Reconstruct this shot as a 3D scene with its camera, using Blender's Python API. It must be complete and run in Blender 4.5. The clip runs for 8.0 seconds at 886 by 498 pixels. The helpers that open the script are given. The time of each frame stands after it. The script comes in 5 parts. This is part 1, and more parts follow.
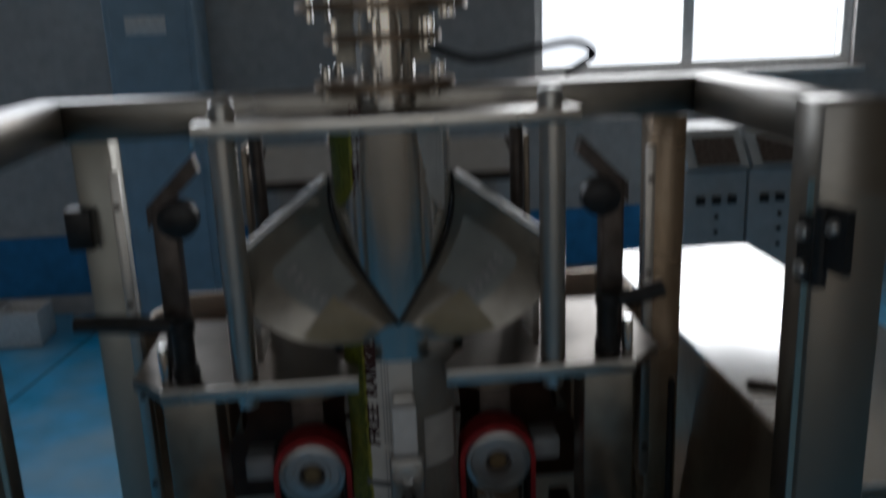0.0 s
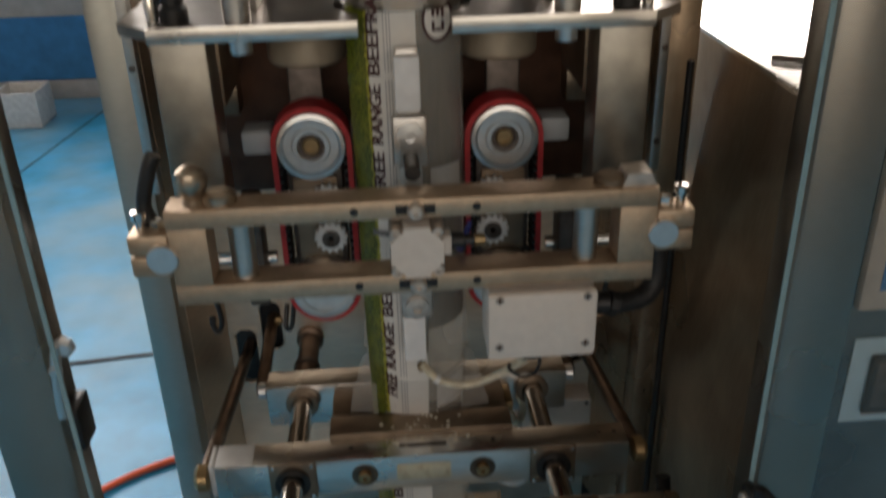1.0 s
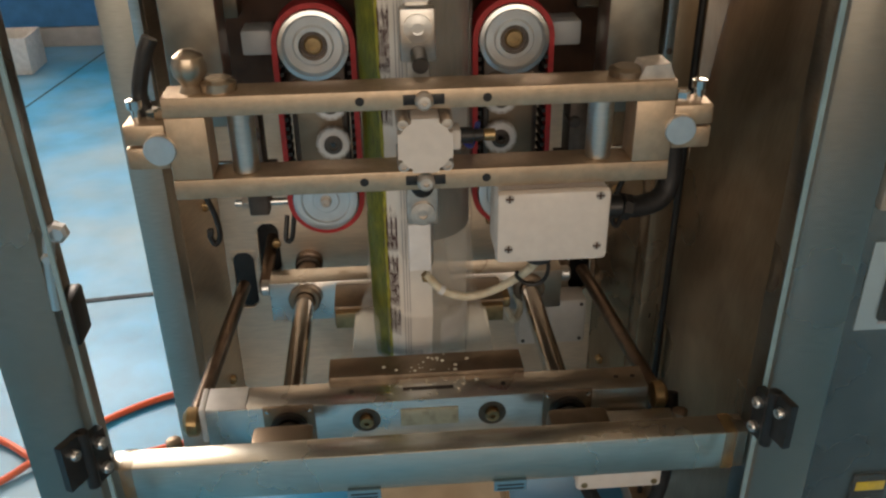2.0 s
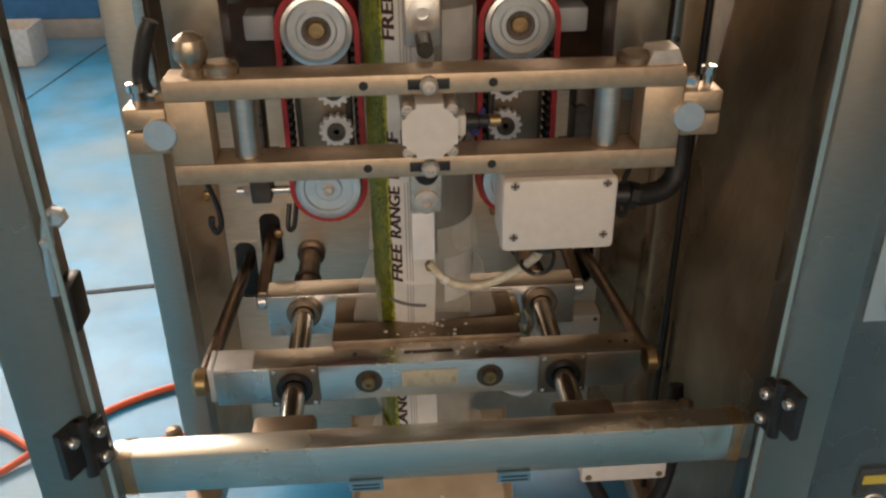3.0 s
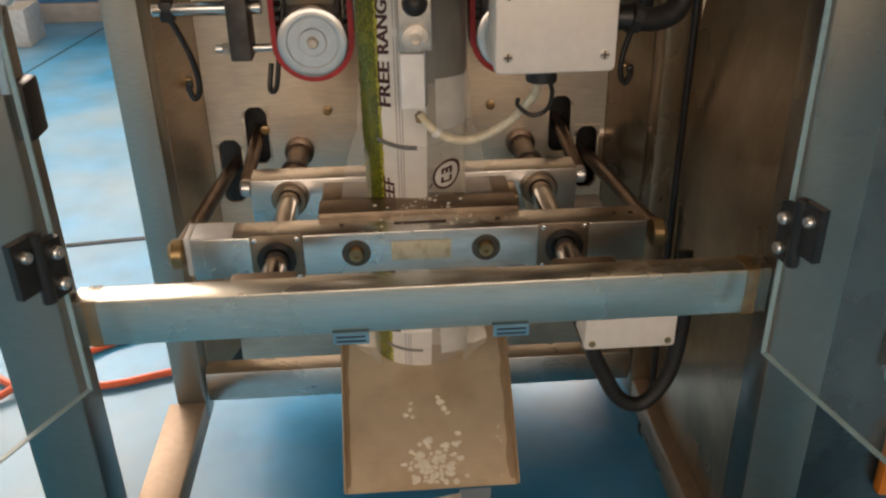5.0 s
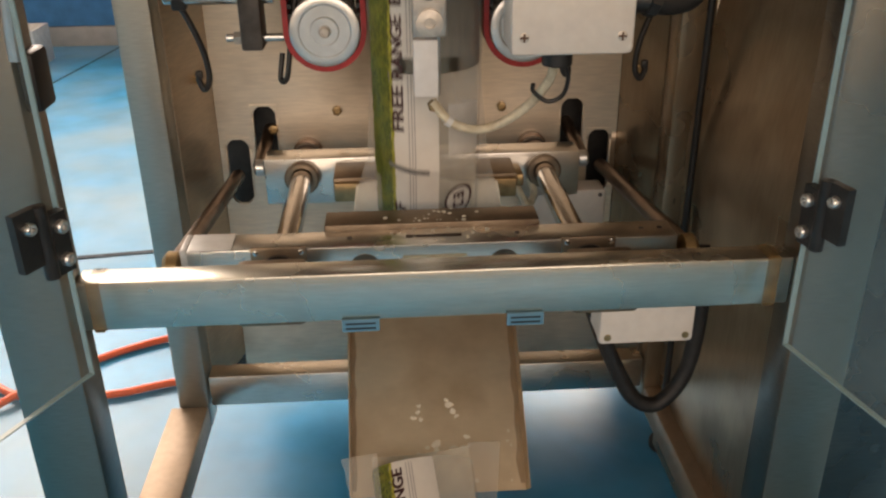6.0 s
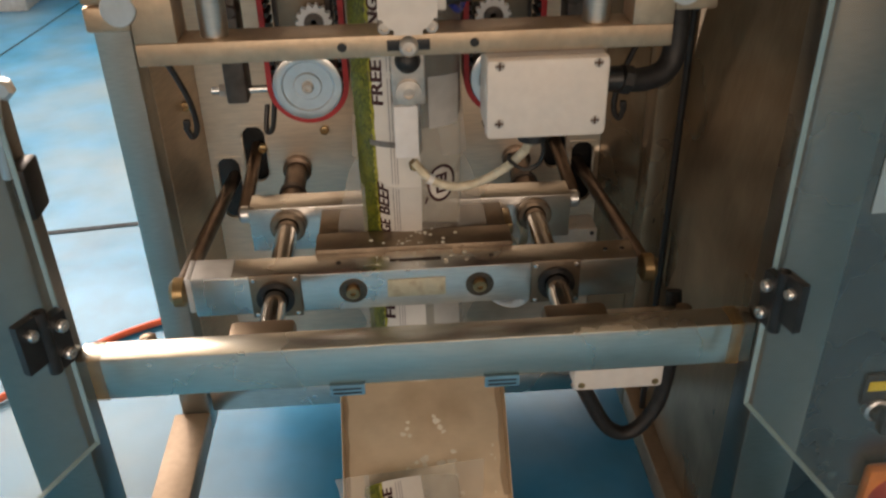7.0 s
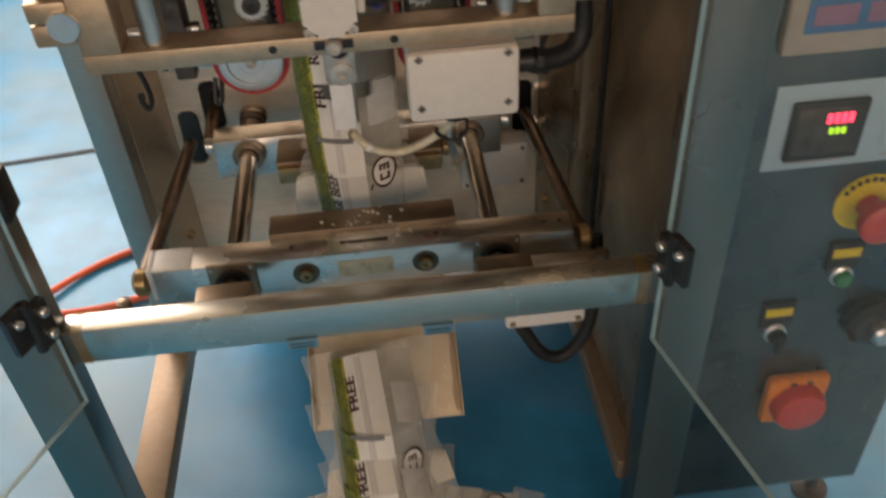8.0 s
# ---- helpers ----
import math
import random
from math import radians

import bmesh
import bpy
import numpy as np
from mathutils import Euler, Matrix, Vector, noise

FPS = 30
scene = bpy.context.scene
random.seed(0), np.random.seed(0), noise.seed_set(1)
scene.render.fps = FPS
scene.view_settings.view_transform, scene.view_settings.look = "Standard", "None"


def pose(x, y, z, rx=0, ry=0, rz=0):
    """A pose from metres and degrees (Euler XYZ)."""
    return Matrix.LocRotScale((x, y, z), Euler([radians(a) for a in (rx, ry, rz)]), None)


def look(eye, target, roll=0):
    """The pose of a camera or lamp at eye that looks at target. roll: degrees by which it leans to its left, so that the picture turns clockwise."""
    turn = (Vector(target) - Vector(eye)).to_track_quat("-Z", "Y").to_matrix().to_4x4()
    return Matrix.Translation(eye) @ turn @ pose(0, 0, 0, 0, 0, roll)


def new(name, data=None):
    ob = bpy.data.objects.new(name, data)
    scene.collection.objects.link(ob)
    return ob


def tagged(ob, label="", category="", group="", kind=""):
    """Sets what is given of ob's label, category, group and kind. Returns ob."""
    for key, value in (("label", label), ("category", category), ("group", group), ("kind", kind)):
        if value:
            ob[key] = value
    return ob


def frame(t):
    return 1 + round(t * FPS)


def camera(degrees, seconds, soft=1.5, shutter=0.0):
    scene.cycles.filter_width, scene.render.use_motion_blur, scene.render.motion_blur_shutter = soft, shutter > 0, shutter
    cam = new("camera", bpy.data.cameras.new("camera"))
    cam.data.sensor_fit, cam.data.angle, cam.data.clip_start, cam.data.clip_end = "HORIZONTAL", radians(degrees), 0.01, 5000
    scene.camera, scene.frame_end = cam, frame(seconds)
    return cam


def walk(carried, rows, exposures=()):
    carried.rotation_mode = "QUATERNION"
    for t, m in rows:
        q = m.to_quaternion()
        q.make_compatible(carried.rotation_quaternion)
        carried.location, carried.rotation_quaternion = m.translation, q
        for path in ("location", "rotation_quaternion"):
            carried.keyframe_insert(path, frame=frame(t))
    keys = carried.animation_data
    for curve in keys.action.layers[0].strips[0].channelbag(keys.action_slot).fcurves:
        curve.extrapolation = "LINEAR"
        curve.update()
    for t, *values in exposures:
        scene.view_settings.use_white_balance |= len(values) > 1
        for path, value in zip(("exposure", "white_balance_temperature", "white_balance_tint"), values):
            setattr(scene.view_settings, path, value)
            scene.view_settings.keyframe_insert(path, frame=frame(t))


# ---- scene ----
cam = camera(54.0, 8.0, soft=2.3, shutter=0.6)
PATH = [
    (0, (-0.016, -0.744, 1.464), (0.129, 1.181, 0.941), -2.2),
    (0.1, (-0.016, -0.742, 1.441), (0.123, 1.166, 0.86), -2.1),
    (0.2, (-0.015, -0.742, 1.425), (0.116, 1.147, 0.782), -2.1),
    (0.3, (-0.013, -0.745, 1.403), (0.109, 1.129, 0.716), -2.2),
    (0.5, (-0.012, -0.747, 1.363), (0.098, 1.096, 0.596), -2.2),
    (0.7, (-0.015, -0.751, 1.327), (0.094, 1.065, 0.497), -2.1),
    (0.8, (-0.016, -0.755, 1.31), (0.088, 1.052, 0.458), -2.0),
    (1, (-0.021, -0.756, 1.279), (0.088, 1.029, 0.385), -1.5),
    (1.5, (-0.0325, -0.762, 1.2176), (-0.0203, -0.5862, 1.1231), -0.9),
    (3, (-0.0391, -0.7529, 1.1923), (-0.0274, -0.5783, 1.0954), -0.6),
    (3.5, (-0.0342, -0.7628, 1.1596), (-0.0226, -0.5889, 1.0616), -0.5),
    (4, (-0.0297, -0.7706, 1.1174), (-0.0183, -0.5976, 1.0177), -1.1),
    (4.5, (-0.0263, -0.7769, 1.0575), (-0.0152, -0.6027, 0.9598), -1.2),
    (6, (-0.0405, -0.7834, 0.9535), (-0.0298, -0.6031, 0.8676), -0.6),
    (6.5, (-0.0371, -0.7619, 1.0269), (-0.0264, -0.5861, 0.9322), -1.0),
    (7, (-0.0154, -0.7457, 1.1114), (-0.0059, -0.5757, 1.0066), -1.3),
    (7.5, (-0.0035, -0.766, 1.1933), (0.0066, -0.6021, 1.0792), -2.2),
    (8, (0.0417, -0.7757, 1.2482), (0.0519, -0.6231, 1.1194), -3.4),
]
EXPOSURES = [(0.0, -2.45, 6100, 10), (0.4, -2.12, 6300, 10), (0.7, -1.45, 6600, 10), (1.0, -0.72, 7500, 15), (1.4, -0.35, 8200, 16), (3.0, -0.06, 9100, 22), (4.6, 0.03, 9200, 22), (6.0, 0.2, 9200, 22), (7.0, 0.05, 9100, 22), (8.0, -0.09, 9000, 22)]
walk(cam, [(t, look(eye, target, roll)) for t, eye, target, roll in PATH], EXPOSURES)

# ---- daylight ----
world = bpy.data.worlds.new("sky")
scene.world = world
world.use_nodes = True
sky = world.node_tree.nodes.new("ShaderNodeTexSky")
sky.sky_type, sky.sun_disc = "NISHITA", False
sky.sun_elevation, sky.sun_rotation = radians(40), radians(150)
world.node_tree.links.new(sky.outputs["Color"], world.node_tree.nodes["Background"].inputs["Color"])
world.node_tree.nodes["Background"].inputs["Strength"].default_value = 0.12


def window_lamp(name, x, y, z, width, height, turn, power, colour):
    """Sky light in a window opening."""
    lamp = bpy.data.lights.new(name, "AREA")
    lamp.shape, lamp.size, lamp.size_y, lamp.energy, lamp.color = "RECTANGLE", width, height, power, colour
    ob = new(name, lamp)
    ob.matrix_basis = pose(x, y, z, 90, 0, turn)
    return ob


window_lamp("daylight_back", 1.7, 3.93, 2.06, 1.7, 1.86, 180, 170, (1.0, 0.97, 0.93))
# Lamps of the two unseen windows: floor sheen, then warm front fill.
window_lamp("daylight_back_high", -2.7, 3.93, 2.67, 3.0, 1.84, 180, 205, (0.95, 0.97, 1.0))
window_lamp("front_fill_daylight", -0.4, -4.13, 2.0, 4.8, 1.8, 0, 58, (1.0, 0.92, 0.82))


# ---- materials ----
def mat(name, colour, rough=0.5, metal=0.0, grain=0.06, scale=40.0, stretch=(1, 1, 1), bump=0.05, blotch=None, blotch_scale=4.0,
        blotch_at=(0.5, 0.7), alpha=1.0, glow=0.0, rough_var=0.12, spec=0.5):
    """A surface with grain at one scale, blotches (stains, or reflections put into the colour) at another, and uneven
    gloss.
    """
    m = bpy.data.materials.new(name)
    m.use_nodes = True
    nodes, links = m.node_tree.nodes, m.node_tree.links
    bsdf = nodes["Principled BSDF"]
    coord, mapping = nodes.new("ShaderNodeTexCoord"), nodes.new("ShaderNodeMapping")
    geo = nodes.new("ShaderNodeNewGeometry")
    mapping.inputs["Scale"].default_value = stretch
    links.new(geo.outputs["Position"] if blotch == "world" else coord.outputs["Object"], mapping.inputs["Vector"])
    fine, wide = nodes.new("ShaderNodeTexNoise"), nodes.new("ShaderNodeTexNoise")
    fine.inputs["Scale"].default_value, fine.inputs["Detail"].default_value = scale, 5
    wide.inputs["Scale"].default_value, wide.inputs["Detail"].default_value = blotch_scale, 4
    links.new(mapping.outputs["Vector"], fine.inputs["Vector"])
    links.new(coord.outputs["Object"], wide.inputs["Vector"])
    ramp = nodes.new("ShaderNodeValToRGB")
    lo, hi = ramp.color_ramp.elements
    lo.position, hi.position = 0.3, 0.7
    lo.color = (*[max(0, c * (1 - 2 * grain)) for c in colour], 1)
    hi.color = (*[min(1, c * (1 + 2 * grain)) for c in colour], 1)
    links.new(fine.outputs["Fac"], ramp.inputs["Fac"])
    out = ramp.outputs["Color"]
    if isinstance(blotch, tuple):
        mix, edge = nodes.new("ShaderNodeMix"), nodes.new("ShaderNodeMapRange")
        mix.data_type = "RGBA"
        edge.inputs["From Min"].default_value, edge.inputs["From Max"].default_value = blotch_at
        edge.inputs["To Max"].default_value = 0.75
        links.new(wide.outputs["Fac"], edge.inputs["Value"])
        links.new(edge.outputs["Result"], mix.inputs["Factor"])
        links.new(out, mix.inputs["A"])
        mix.inputs["B"].default_value = (*blotch, 1)
        out = mix.outputs["Result"]
    links.new(out, bsdf.inputs["Base Color"])
    gloss = nodes.new("ShaderNodeMapRange")
    gloss.inputs["To Min"].default_value, gloss.inputs["To Max"].default_value = max(0.02, rough - rough_var), min(1, rough + rough_var)
    links.new(wide.outputs["Fac"], gloss.inputs["Value"])
    links.new(gloss.outputs["Result"], bsdf.inputs["Roughness"])
    bsdf.inputs["Metallic"].default_value = metal
    bsdf.inputs["Specular IOR Level"].default_value = spec
    if bump:
        relief = nodes.new("ShaderNodeBump")
        relief.inputs["Strength"].default_value, relief.inputs["Distance"].default_value = bump, 0.002
        links.new(fine.outputs["Fac"], relief.inputs["Height"])
        links.new(relief.outputs["Normal"], bsdf.inputs["Normal"])
    if alpha < 1:
        bsdf.inputs["Alpha"].default_value = alpha
    if glow:
        bsdf.inputs["Emission Color"].default_value = (*colour, 1)
        bsdf.inputs["Emission Strength"].default_value = glow
    return m


STEEL = mat("brushed_steel", (0.62, 0.60, 0.57), 0.34, 1.0, 0.05, 60, (1, 1, 14), 0.04, (0.42, 0.36, 0.29), 5, (0.52, 0.75))
STEEL_X = mat("brushed_steel_lengthwise", (0.77, 0.75, 0.71), 0.29, 1.0, 0.05, 60, (1, 14, 14), 0.04, (0.45, 0.40, 0.33), 7, (0.52, 0.75))
BARSTEEL = mat("satin_bar_steel", (0.66, 0.65, 0.59), 0.27, 0.95, 0.05, 50, (1, 14, 14), 0.04, (0.52, 0.50, 0.44), 9, (0.45, 0.7))
SHEET = mat("dull_steel_sheet", (0.30, 0.25, 0.20), 0.34, 1.0, 0.07, 30, (6, 6, 1), 0.03, (0.20, 0.17, 0.13), 4.5, (0.46, 0.68))
BACKPLATE = mat("pale_steel_sheet", (0.80, 0.69, 0.57), 0.42, 0.9, 0.04, 40, (1, 1, 8), 0.03, (0.36, 0.27, 0.19), 5, (0.55, 0.75))
POLISHED = mat("polished_steel", (0.70, 0.69, 0.67), 0.16, 1.0, 0.03, 80, (1, 1, 10), 0.02, rough_var=0.06)
# Base darkened to stand in for the dark reflection on the front posts.
POST = mat("darkened_steel_post", (0.28, 0.265, 0.24), 0.30, 1.0, 0.06, 60, (1, 1, 14), 0.04, (0.26, 0.22, 0.18), 5, (0.5, 0.72))
# Lighter copy of the frame steel for the brightly lit rear post.
REARPOST = mat("lightened_steel_post", (0.44, 0.44, 0.40), 0.40, 0.9, 0.05, 60, (1, 1, 14), 0.04, (0.36, 0.32, 0.26), 5, (0.5, 0.75))
STAIN = mat("rust_stain", (0.34, 0.20, 0.06), 0.6, 0.2, 0.3, 90, alpha=0.4)
WORN = mat("worn_plated_metal", (0.46, 0.38, 0.30), 0.30, 0.9, 0.1, 60)
RODSTEEL = mat("worn_polished_rod", (0.58, 0.55, 0.52), 0.15, 1.0, 0.04, 60, bump=0.01, rough_var=0.06)
DARKBROWN = mat("dark_brown_matt", (0.115, 0.055, 0.035), 0.45, 0.5, 0.15, 30, bump=0.05, blotch=(0.05, 0.03, 0.022), blotch_scale=9)
# Pale blotches put warm reflections into the sheet's colour.
SIDESHEET = mat("reflection_blotched_sheet", (0.33, 0.25, 0.175), 0.30, 0.72, 0.05, 30, (6, 6, 1), 0.03, (0.60, 0.50, 0.38), 5.5, (0.50, 0.70), rough_var=0.16)
GEARGREY = mat("warm_grey_casting", (0.40, 0.34, 0.26), 0.5, 0.3, 0.06, 40, blotch=(0.25, 0.19, 0.13), blotch_scale=20)
WORNBOLT = mat("worn_bolt_steel", (0.60, 0.55, 0.50), 0.42, 0.8, 0.1, 90)
CHROME = mat("chromed_rod", (0.75, 0.75, 0.74), 0.12, 1.0, 0.02, 60, bump=0.0, rough_var=0.05)
RAILTAN = mat("tan_stained_rail", (0.30, 0.225, 0.165), 0.5, 0.5, 0.05, 90, bump=0.05, blotch=(0.34, 0.24, 0.16), blotch_scale=7, blotch_at=(0.5, 0.8))
CHAMPAGNE = mat("blasted_aluminium", (0.55, 0.42, 0.305), 0.44, 0.78, 0.05, 120, bump=0.06, blotch=(0.44, 0.33, 0.235), blotch_scale=12, blotch_at=(0.55, 0.8))
TOPMETAL = mat("cabinet_top_steel", (0.80, 0.80, 0.79), 0.27, 1.0, 0.03, 40, bump=0.01, rough_var=0.05)
DARKSTEEL = mat("oiled_dark_steel", (0.12, 0.10, 0.09), 0.45, 0.8, 0.15, 60, bump=0.05)
BROWNPLATE = mat("heat_browned_steel", (0.30, 0.23, 0.17), 0.45, 0.9, 0.12, 40, bump=0.05, blotch=(0.16, 0.11, 0.08), blotch_scale=20)
TIESTEEL = mat("dark_tie_steel", (0.17, 0.12, 0.09), 0.36, 0.9, 0.12, 40, bump=0.05)
BRASS = mat("browned_brass", (0.40, 0.28, 0.15), 0.38, 0.9, 0.12, 80)
BLACK = mat("black_plastic", (0.015, 0.015, 0.016), 0.42, 0.0, 0.2, 90, bump=0.08)
CONDUIT = mat("black_ribbed_conduit", (0.012, 0.012, 0.013), 0.55, 0.0, 0.2, 160, bump=0.3)
WHITEPLASTIC = mat("warm_white_plastic", (0.74, 0.69, 0.64), 0.45, 0.0, 0.02, 90, bump=0.02, blotch=(0.62, 0.54, 0.46), blotch_scale=14, blotch_at=(0.6, 0.85))
WHITEBLOCK = mat("white_insulator", (0.80, 0.81, 0.82), 0.5, 0.0, 0.03, 60)
CREAM = mat("cream_cable_sleeve", (0.72, 0.66, 0.52), 0.55, 0.0, 0.08, 120, bump=0.15, blotch=(0.45, 0.36, 0.22), blotch_scale=40)
TAPE = mat("cream_tape", (0.84, 0.76, 0.56), 0.55, 0.0, 0.06, 60, blotch=(0.5, 0.38, 0.22), blotch_scale=60)
TANFILM = mat("tan_film", (0.36, 0.30, 0.19), 0.4, 0.0, 0.05, 40)
GREYFILM = mat("grey_green_film", (0.40, 0.43, 0.42), 0.3, 0.0, 0.06, 30, alpha=0.7)
PLATEDARK = mat("dull_dark_plate", (0.20, 0.175, 0.15), 0.34, 0.8, 0.08, 40, blotch=(0.12, 0.10, 0.085), blotch_scale=9)
DULLSHEET = mat("dull_collar_steel", (0.34, 0.32, 0.28), 0.35, 0.9, 0.08, 40)
RED = mat("red_silicone_belt", (0.42, 0.025, 0.03), 0.5, 0.0, 0.12, 60)
ZINC = mat("turned_aluminium", (0.74, 0.75, 0.75), 0.30, 0.95, 0.03, 90, bump=0.03)
FILM = mat("clear_film", (0.80, 0.80, 0.76), 0.16, 0.0, 0.04, 60, bump=0.25, alpha=0.26)
PRINT = mat("white_printed_film", (0.80, 0.78, 0.74), 0.32, 0.0, 0.02, 50, bump=0.12)
GRASS = mat("grass_green_print", (0.10, 0.12, 0.010), 0.38, 0.0, 0.6, 330, (3, 3, 0.6), 0.1, (0.27, 0.26, 0.03), 60, (0.5, 0.72))
LIME = mat("yellow_green_print", (0.40, 0.38, 0.05), 0.38, 0.0, 0.2, 200)
INK = mat("dark_red_brown_ink", (0.055, 0.014, 0.016), 0.45, 0.0, 0.1, 200)
FINEPRINT = mat("grey_fine_print", (0.36, 0.35, 0.36), 0.45, 0.0, 0.15, 300)
GREYMARK = mat("grey_eye_mark", (0.20, 0.20, 0.20), 0.4, 0.0, 0.1, 200)
PATCH = mat("pale_print_patch", (0.72, 0.72, 0.70), 0.35, 0.0, 0.04, 60, alpha=0.75)
CRUMB = mat("white_crumbs", (0.80, 0.76, 0.66), 0.8, 0.0, 0.03, 200)
# Cream tint stands in for backlight and the white filling behind the film.
HAZEFILM = mat("backlit_tint_film", (0.86, 0.81, 0.69), 0.3, 0.0, 0.05, 60, bump=0.4, alpha=0.55)
# Faint pale body colour adds the haze of reflections to the clear panes.
ACRYLIC = mat("clear_acrylic", (0.48, 0.60, 0.60), 0.10, 0.0, 0.05, 6, bump=0.0, alpha=0.07, rough_var=0.09)
ACRYLIC_EDGE = mat("bright_acrylic_edge", (0.26, 0.42, 0.46), 0.3, 0.0, 0.05, 60)
YELLOW = mat("yellow_label", (0.75, 0.55, 0.03), 0.45, 0.0, 0.05, 100)
ORANGE = mat("orange_plastic", (0.75, 0.22, 0.03), 0.4, 0.0, 0.05, 80)
REDKNOB = mat("red_plastic", (0.60, 0.06, 0.05), 0.38, 0.0, 0.05, 80)
GREENKNOB = mat("green_button", (0.02, 0.22, 0.09), 0.35, 0.0, 0.05, 80)
# Dark teal base and paler mottle stand in for what the panel reflects.
PANEL = mat("reflection_tinted_panel", (0.085, 0.12, 0.13), 0.30, 0.9, 0.08, 40, (1, 14, 14), 0.04, (0.19, 0.22, 0.22), 7, (0.42, 0.7), rough_var=0.2)
LABELPLATE = mat("pale_blue_grey_label", (0.36, 0.52, 0.60), 0.4, 0.0, 0.03, 60)
LED_RED = mat("red_digits", (1.0, 0.05, 0.12), 0.5, glow=3.0)
LED_GREEN = mat("green_digits", (0.35, 0.9, 0.05), 0.5, glow=1.2)
SCREEN = mat("lit_screen", (0.05, 0.16, 0.32), 0.2, glow=0.07)
SCREEN_CYAN = mat("lit_screen_field", (0.12, 0.5, 0.6), 0.2, glow=0.08)
SCREEN_PINK = mat("lit_screen_button", (0.3, 0.16, 0.24), 0.2, glow=0.03)
BEZEL = mat("beige_bezel", (0.42, 0.36, 0.30), 0.5)
HOSE = mat("red_air_hose", (0.88, 0.15, 0.07), 0.35, 0.0, 0.05, 60)
# The pale mottle puts part of the window sheen into the floor colour.
FLOORBLUE = mat("blue_epoxy_floor", (0.012, 0.32, 0.62), 0.42, 0.0, 0.10, 7, bump=0.35, blotch=(0.30, 0.44, 0.52), blotch_scale=1.6, blotch_at=(0.43, 0.68), rough_var=0.16, spec=0.45)
CRACK = mat("dark_floor_joint", (0.03, 0.05, 0.07), 0.8, 0.0, 0.3, 40)
WALLPAINT = mat("grey_wall_paint", (0.46, 0.45, 0.44), 0.8, 0.0, 0.05, 18, blotch=(0.38, 0.36, 0.35), blotch_scale=1.2)
WALLBLUE = mat("blue_wall_paint", (0.03, 0.22, 0.48), 0.6, 0.0, 0.08, 14)
CEILPAINT = mat("brown_grey_ceiling", (0.34, 0.28, 0.22), 0.9, 0.0, 0.06, 8)
TANPAINT = mat("tan_wall_paint", (0.46, 0.37, 0.28), 0.8, 0.0, 0.06, 10)
FRAMEWHITE = mat("white_window_frame", (0.75, 0.76, 0.76), 0.45)
PALEGREY = mat("pale_grey_enamel", (0.42, 0.46, 0.48), 0.45, 0.0, 0.04, 20)
BLUESHEET = mat("pale_blue_paper", (0.30, 0.42, 0.52), 0.7, 0.0, 0.05, 10)


# ---- mesh helpers ----
ORIGIN = {}


def slab(bm, x0, x1, y0, y1, z0, z1, bev=0.0015):
    """A box with softened edges."""
    made = bmesh.ops.create_cube(bm, size=1)["verts"]
    for v in made:
        v.co = ((x0 + x1) / 2 + v.co.x * (x1 - x0), (y0 + y1) / 2 + v.co.y * (y1 - y0), (z0 + z1) / 2 + v.co.z * (z1 - z0))
    if bev:
        edges = list({e for v in made for e in v.link_edges})
        bmesh.ops.bevel(bm, geom=edges, offset=min(bev, 0.4 * min(x1 - x0, y1 - y0, z1 - z0)), segments=2, affect="EDGES", profile=0.5)
    return bm


def turned(bm, p, axis, profile, seg=24):
    """A turned solid: rings of (radius, distance along the axis) from p."""
    axis = Vector(axis).normalized()
    side = axis.orthogonal().normalized()
    other = axis.cross(side)
    rings = []
    for r, h in profile:
        rings.append([bm.verts.new(Vector(p) + axis * h + (side * math.cos(a) + other * math.sin(a)) * max(r, 1e-5))
                      for a in (2 * math.pi * k / seg for k in range(seg))])
    for a, b in zip(rings, rings[1:]):
        for k in range(seg):
            bm.faces.new((a[k], a[(k + 1) % seg], b[(k + 1) % seg], b[k]))
    bm.faces.new(rings[0][::-1])
    bm.faces.new(rings[-1])
    return bm


def rod(bm, p, q, r, seg=20, bev=0.0008):
    d = Vector(q) - Vector(p)
    n = d.length
    return turned(bm, p, d, [(r - bev, 0), (r, bev), (r, n - bev), (r - bev, n)], seg)


def smooth_line(points, steps=8):
    pts = [Vector(p) for p in points]
    pts = [2 * pts[0] - pts[1], *pts, 2 * pts[-1] - pts[-2]]
    line = []
    for a, b, c, d in zip(pts, pts[1:], pts[2:], pts[3:]):
        for k in range(steps):
            t = k / steps
            line.append(0.5 * (2 * b + (c - a) * t + (2 * a - 5 * b + 4 * c - d) * t * t + (3 * b - a - 3 * c + d) * t ** 3))
    return [*line, pts[-2]]


def sweep(bm, points, r, seg=10, steps=8):
    """A round cable along a smooth line."""
    line = smooth_line(points, steps)
    up = Vector((0.13, 0.21, 0.97))
    rings = []
    for k, p in enumerate(line):
        d = (line[min(k + 1, len(line) - 1)] - line[max(k - 1, 0)]).normalized()
        side = d.cross(up).normalized()
        up = side.cross(d)
        rings.append([bm.verts.new(p + (side * math.cos(a) + up * math.sin(a)) * r) for a in (2 * math.pi * i / seg for i in range(seg))])
    for a, b in zip(rings, rings[1:]):
        for k in range(seg):
            bm.faces.new((a[k], a[(k + 1) % seg], b[(k + 1) % seg], b[k]))
    bm.faces.new(rings[0][::-1])
    bm.faces.new(rings[-1])
    return bm


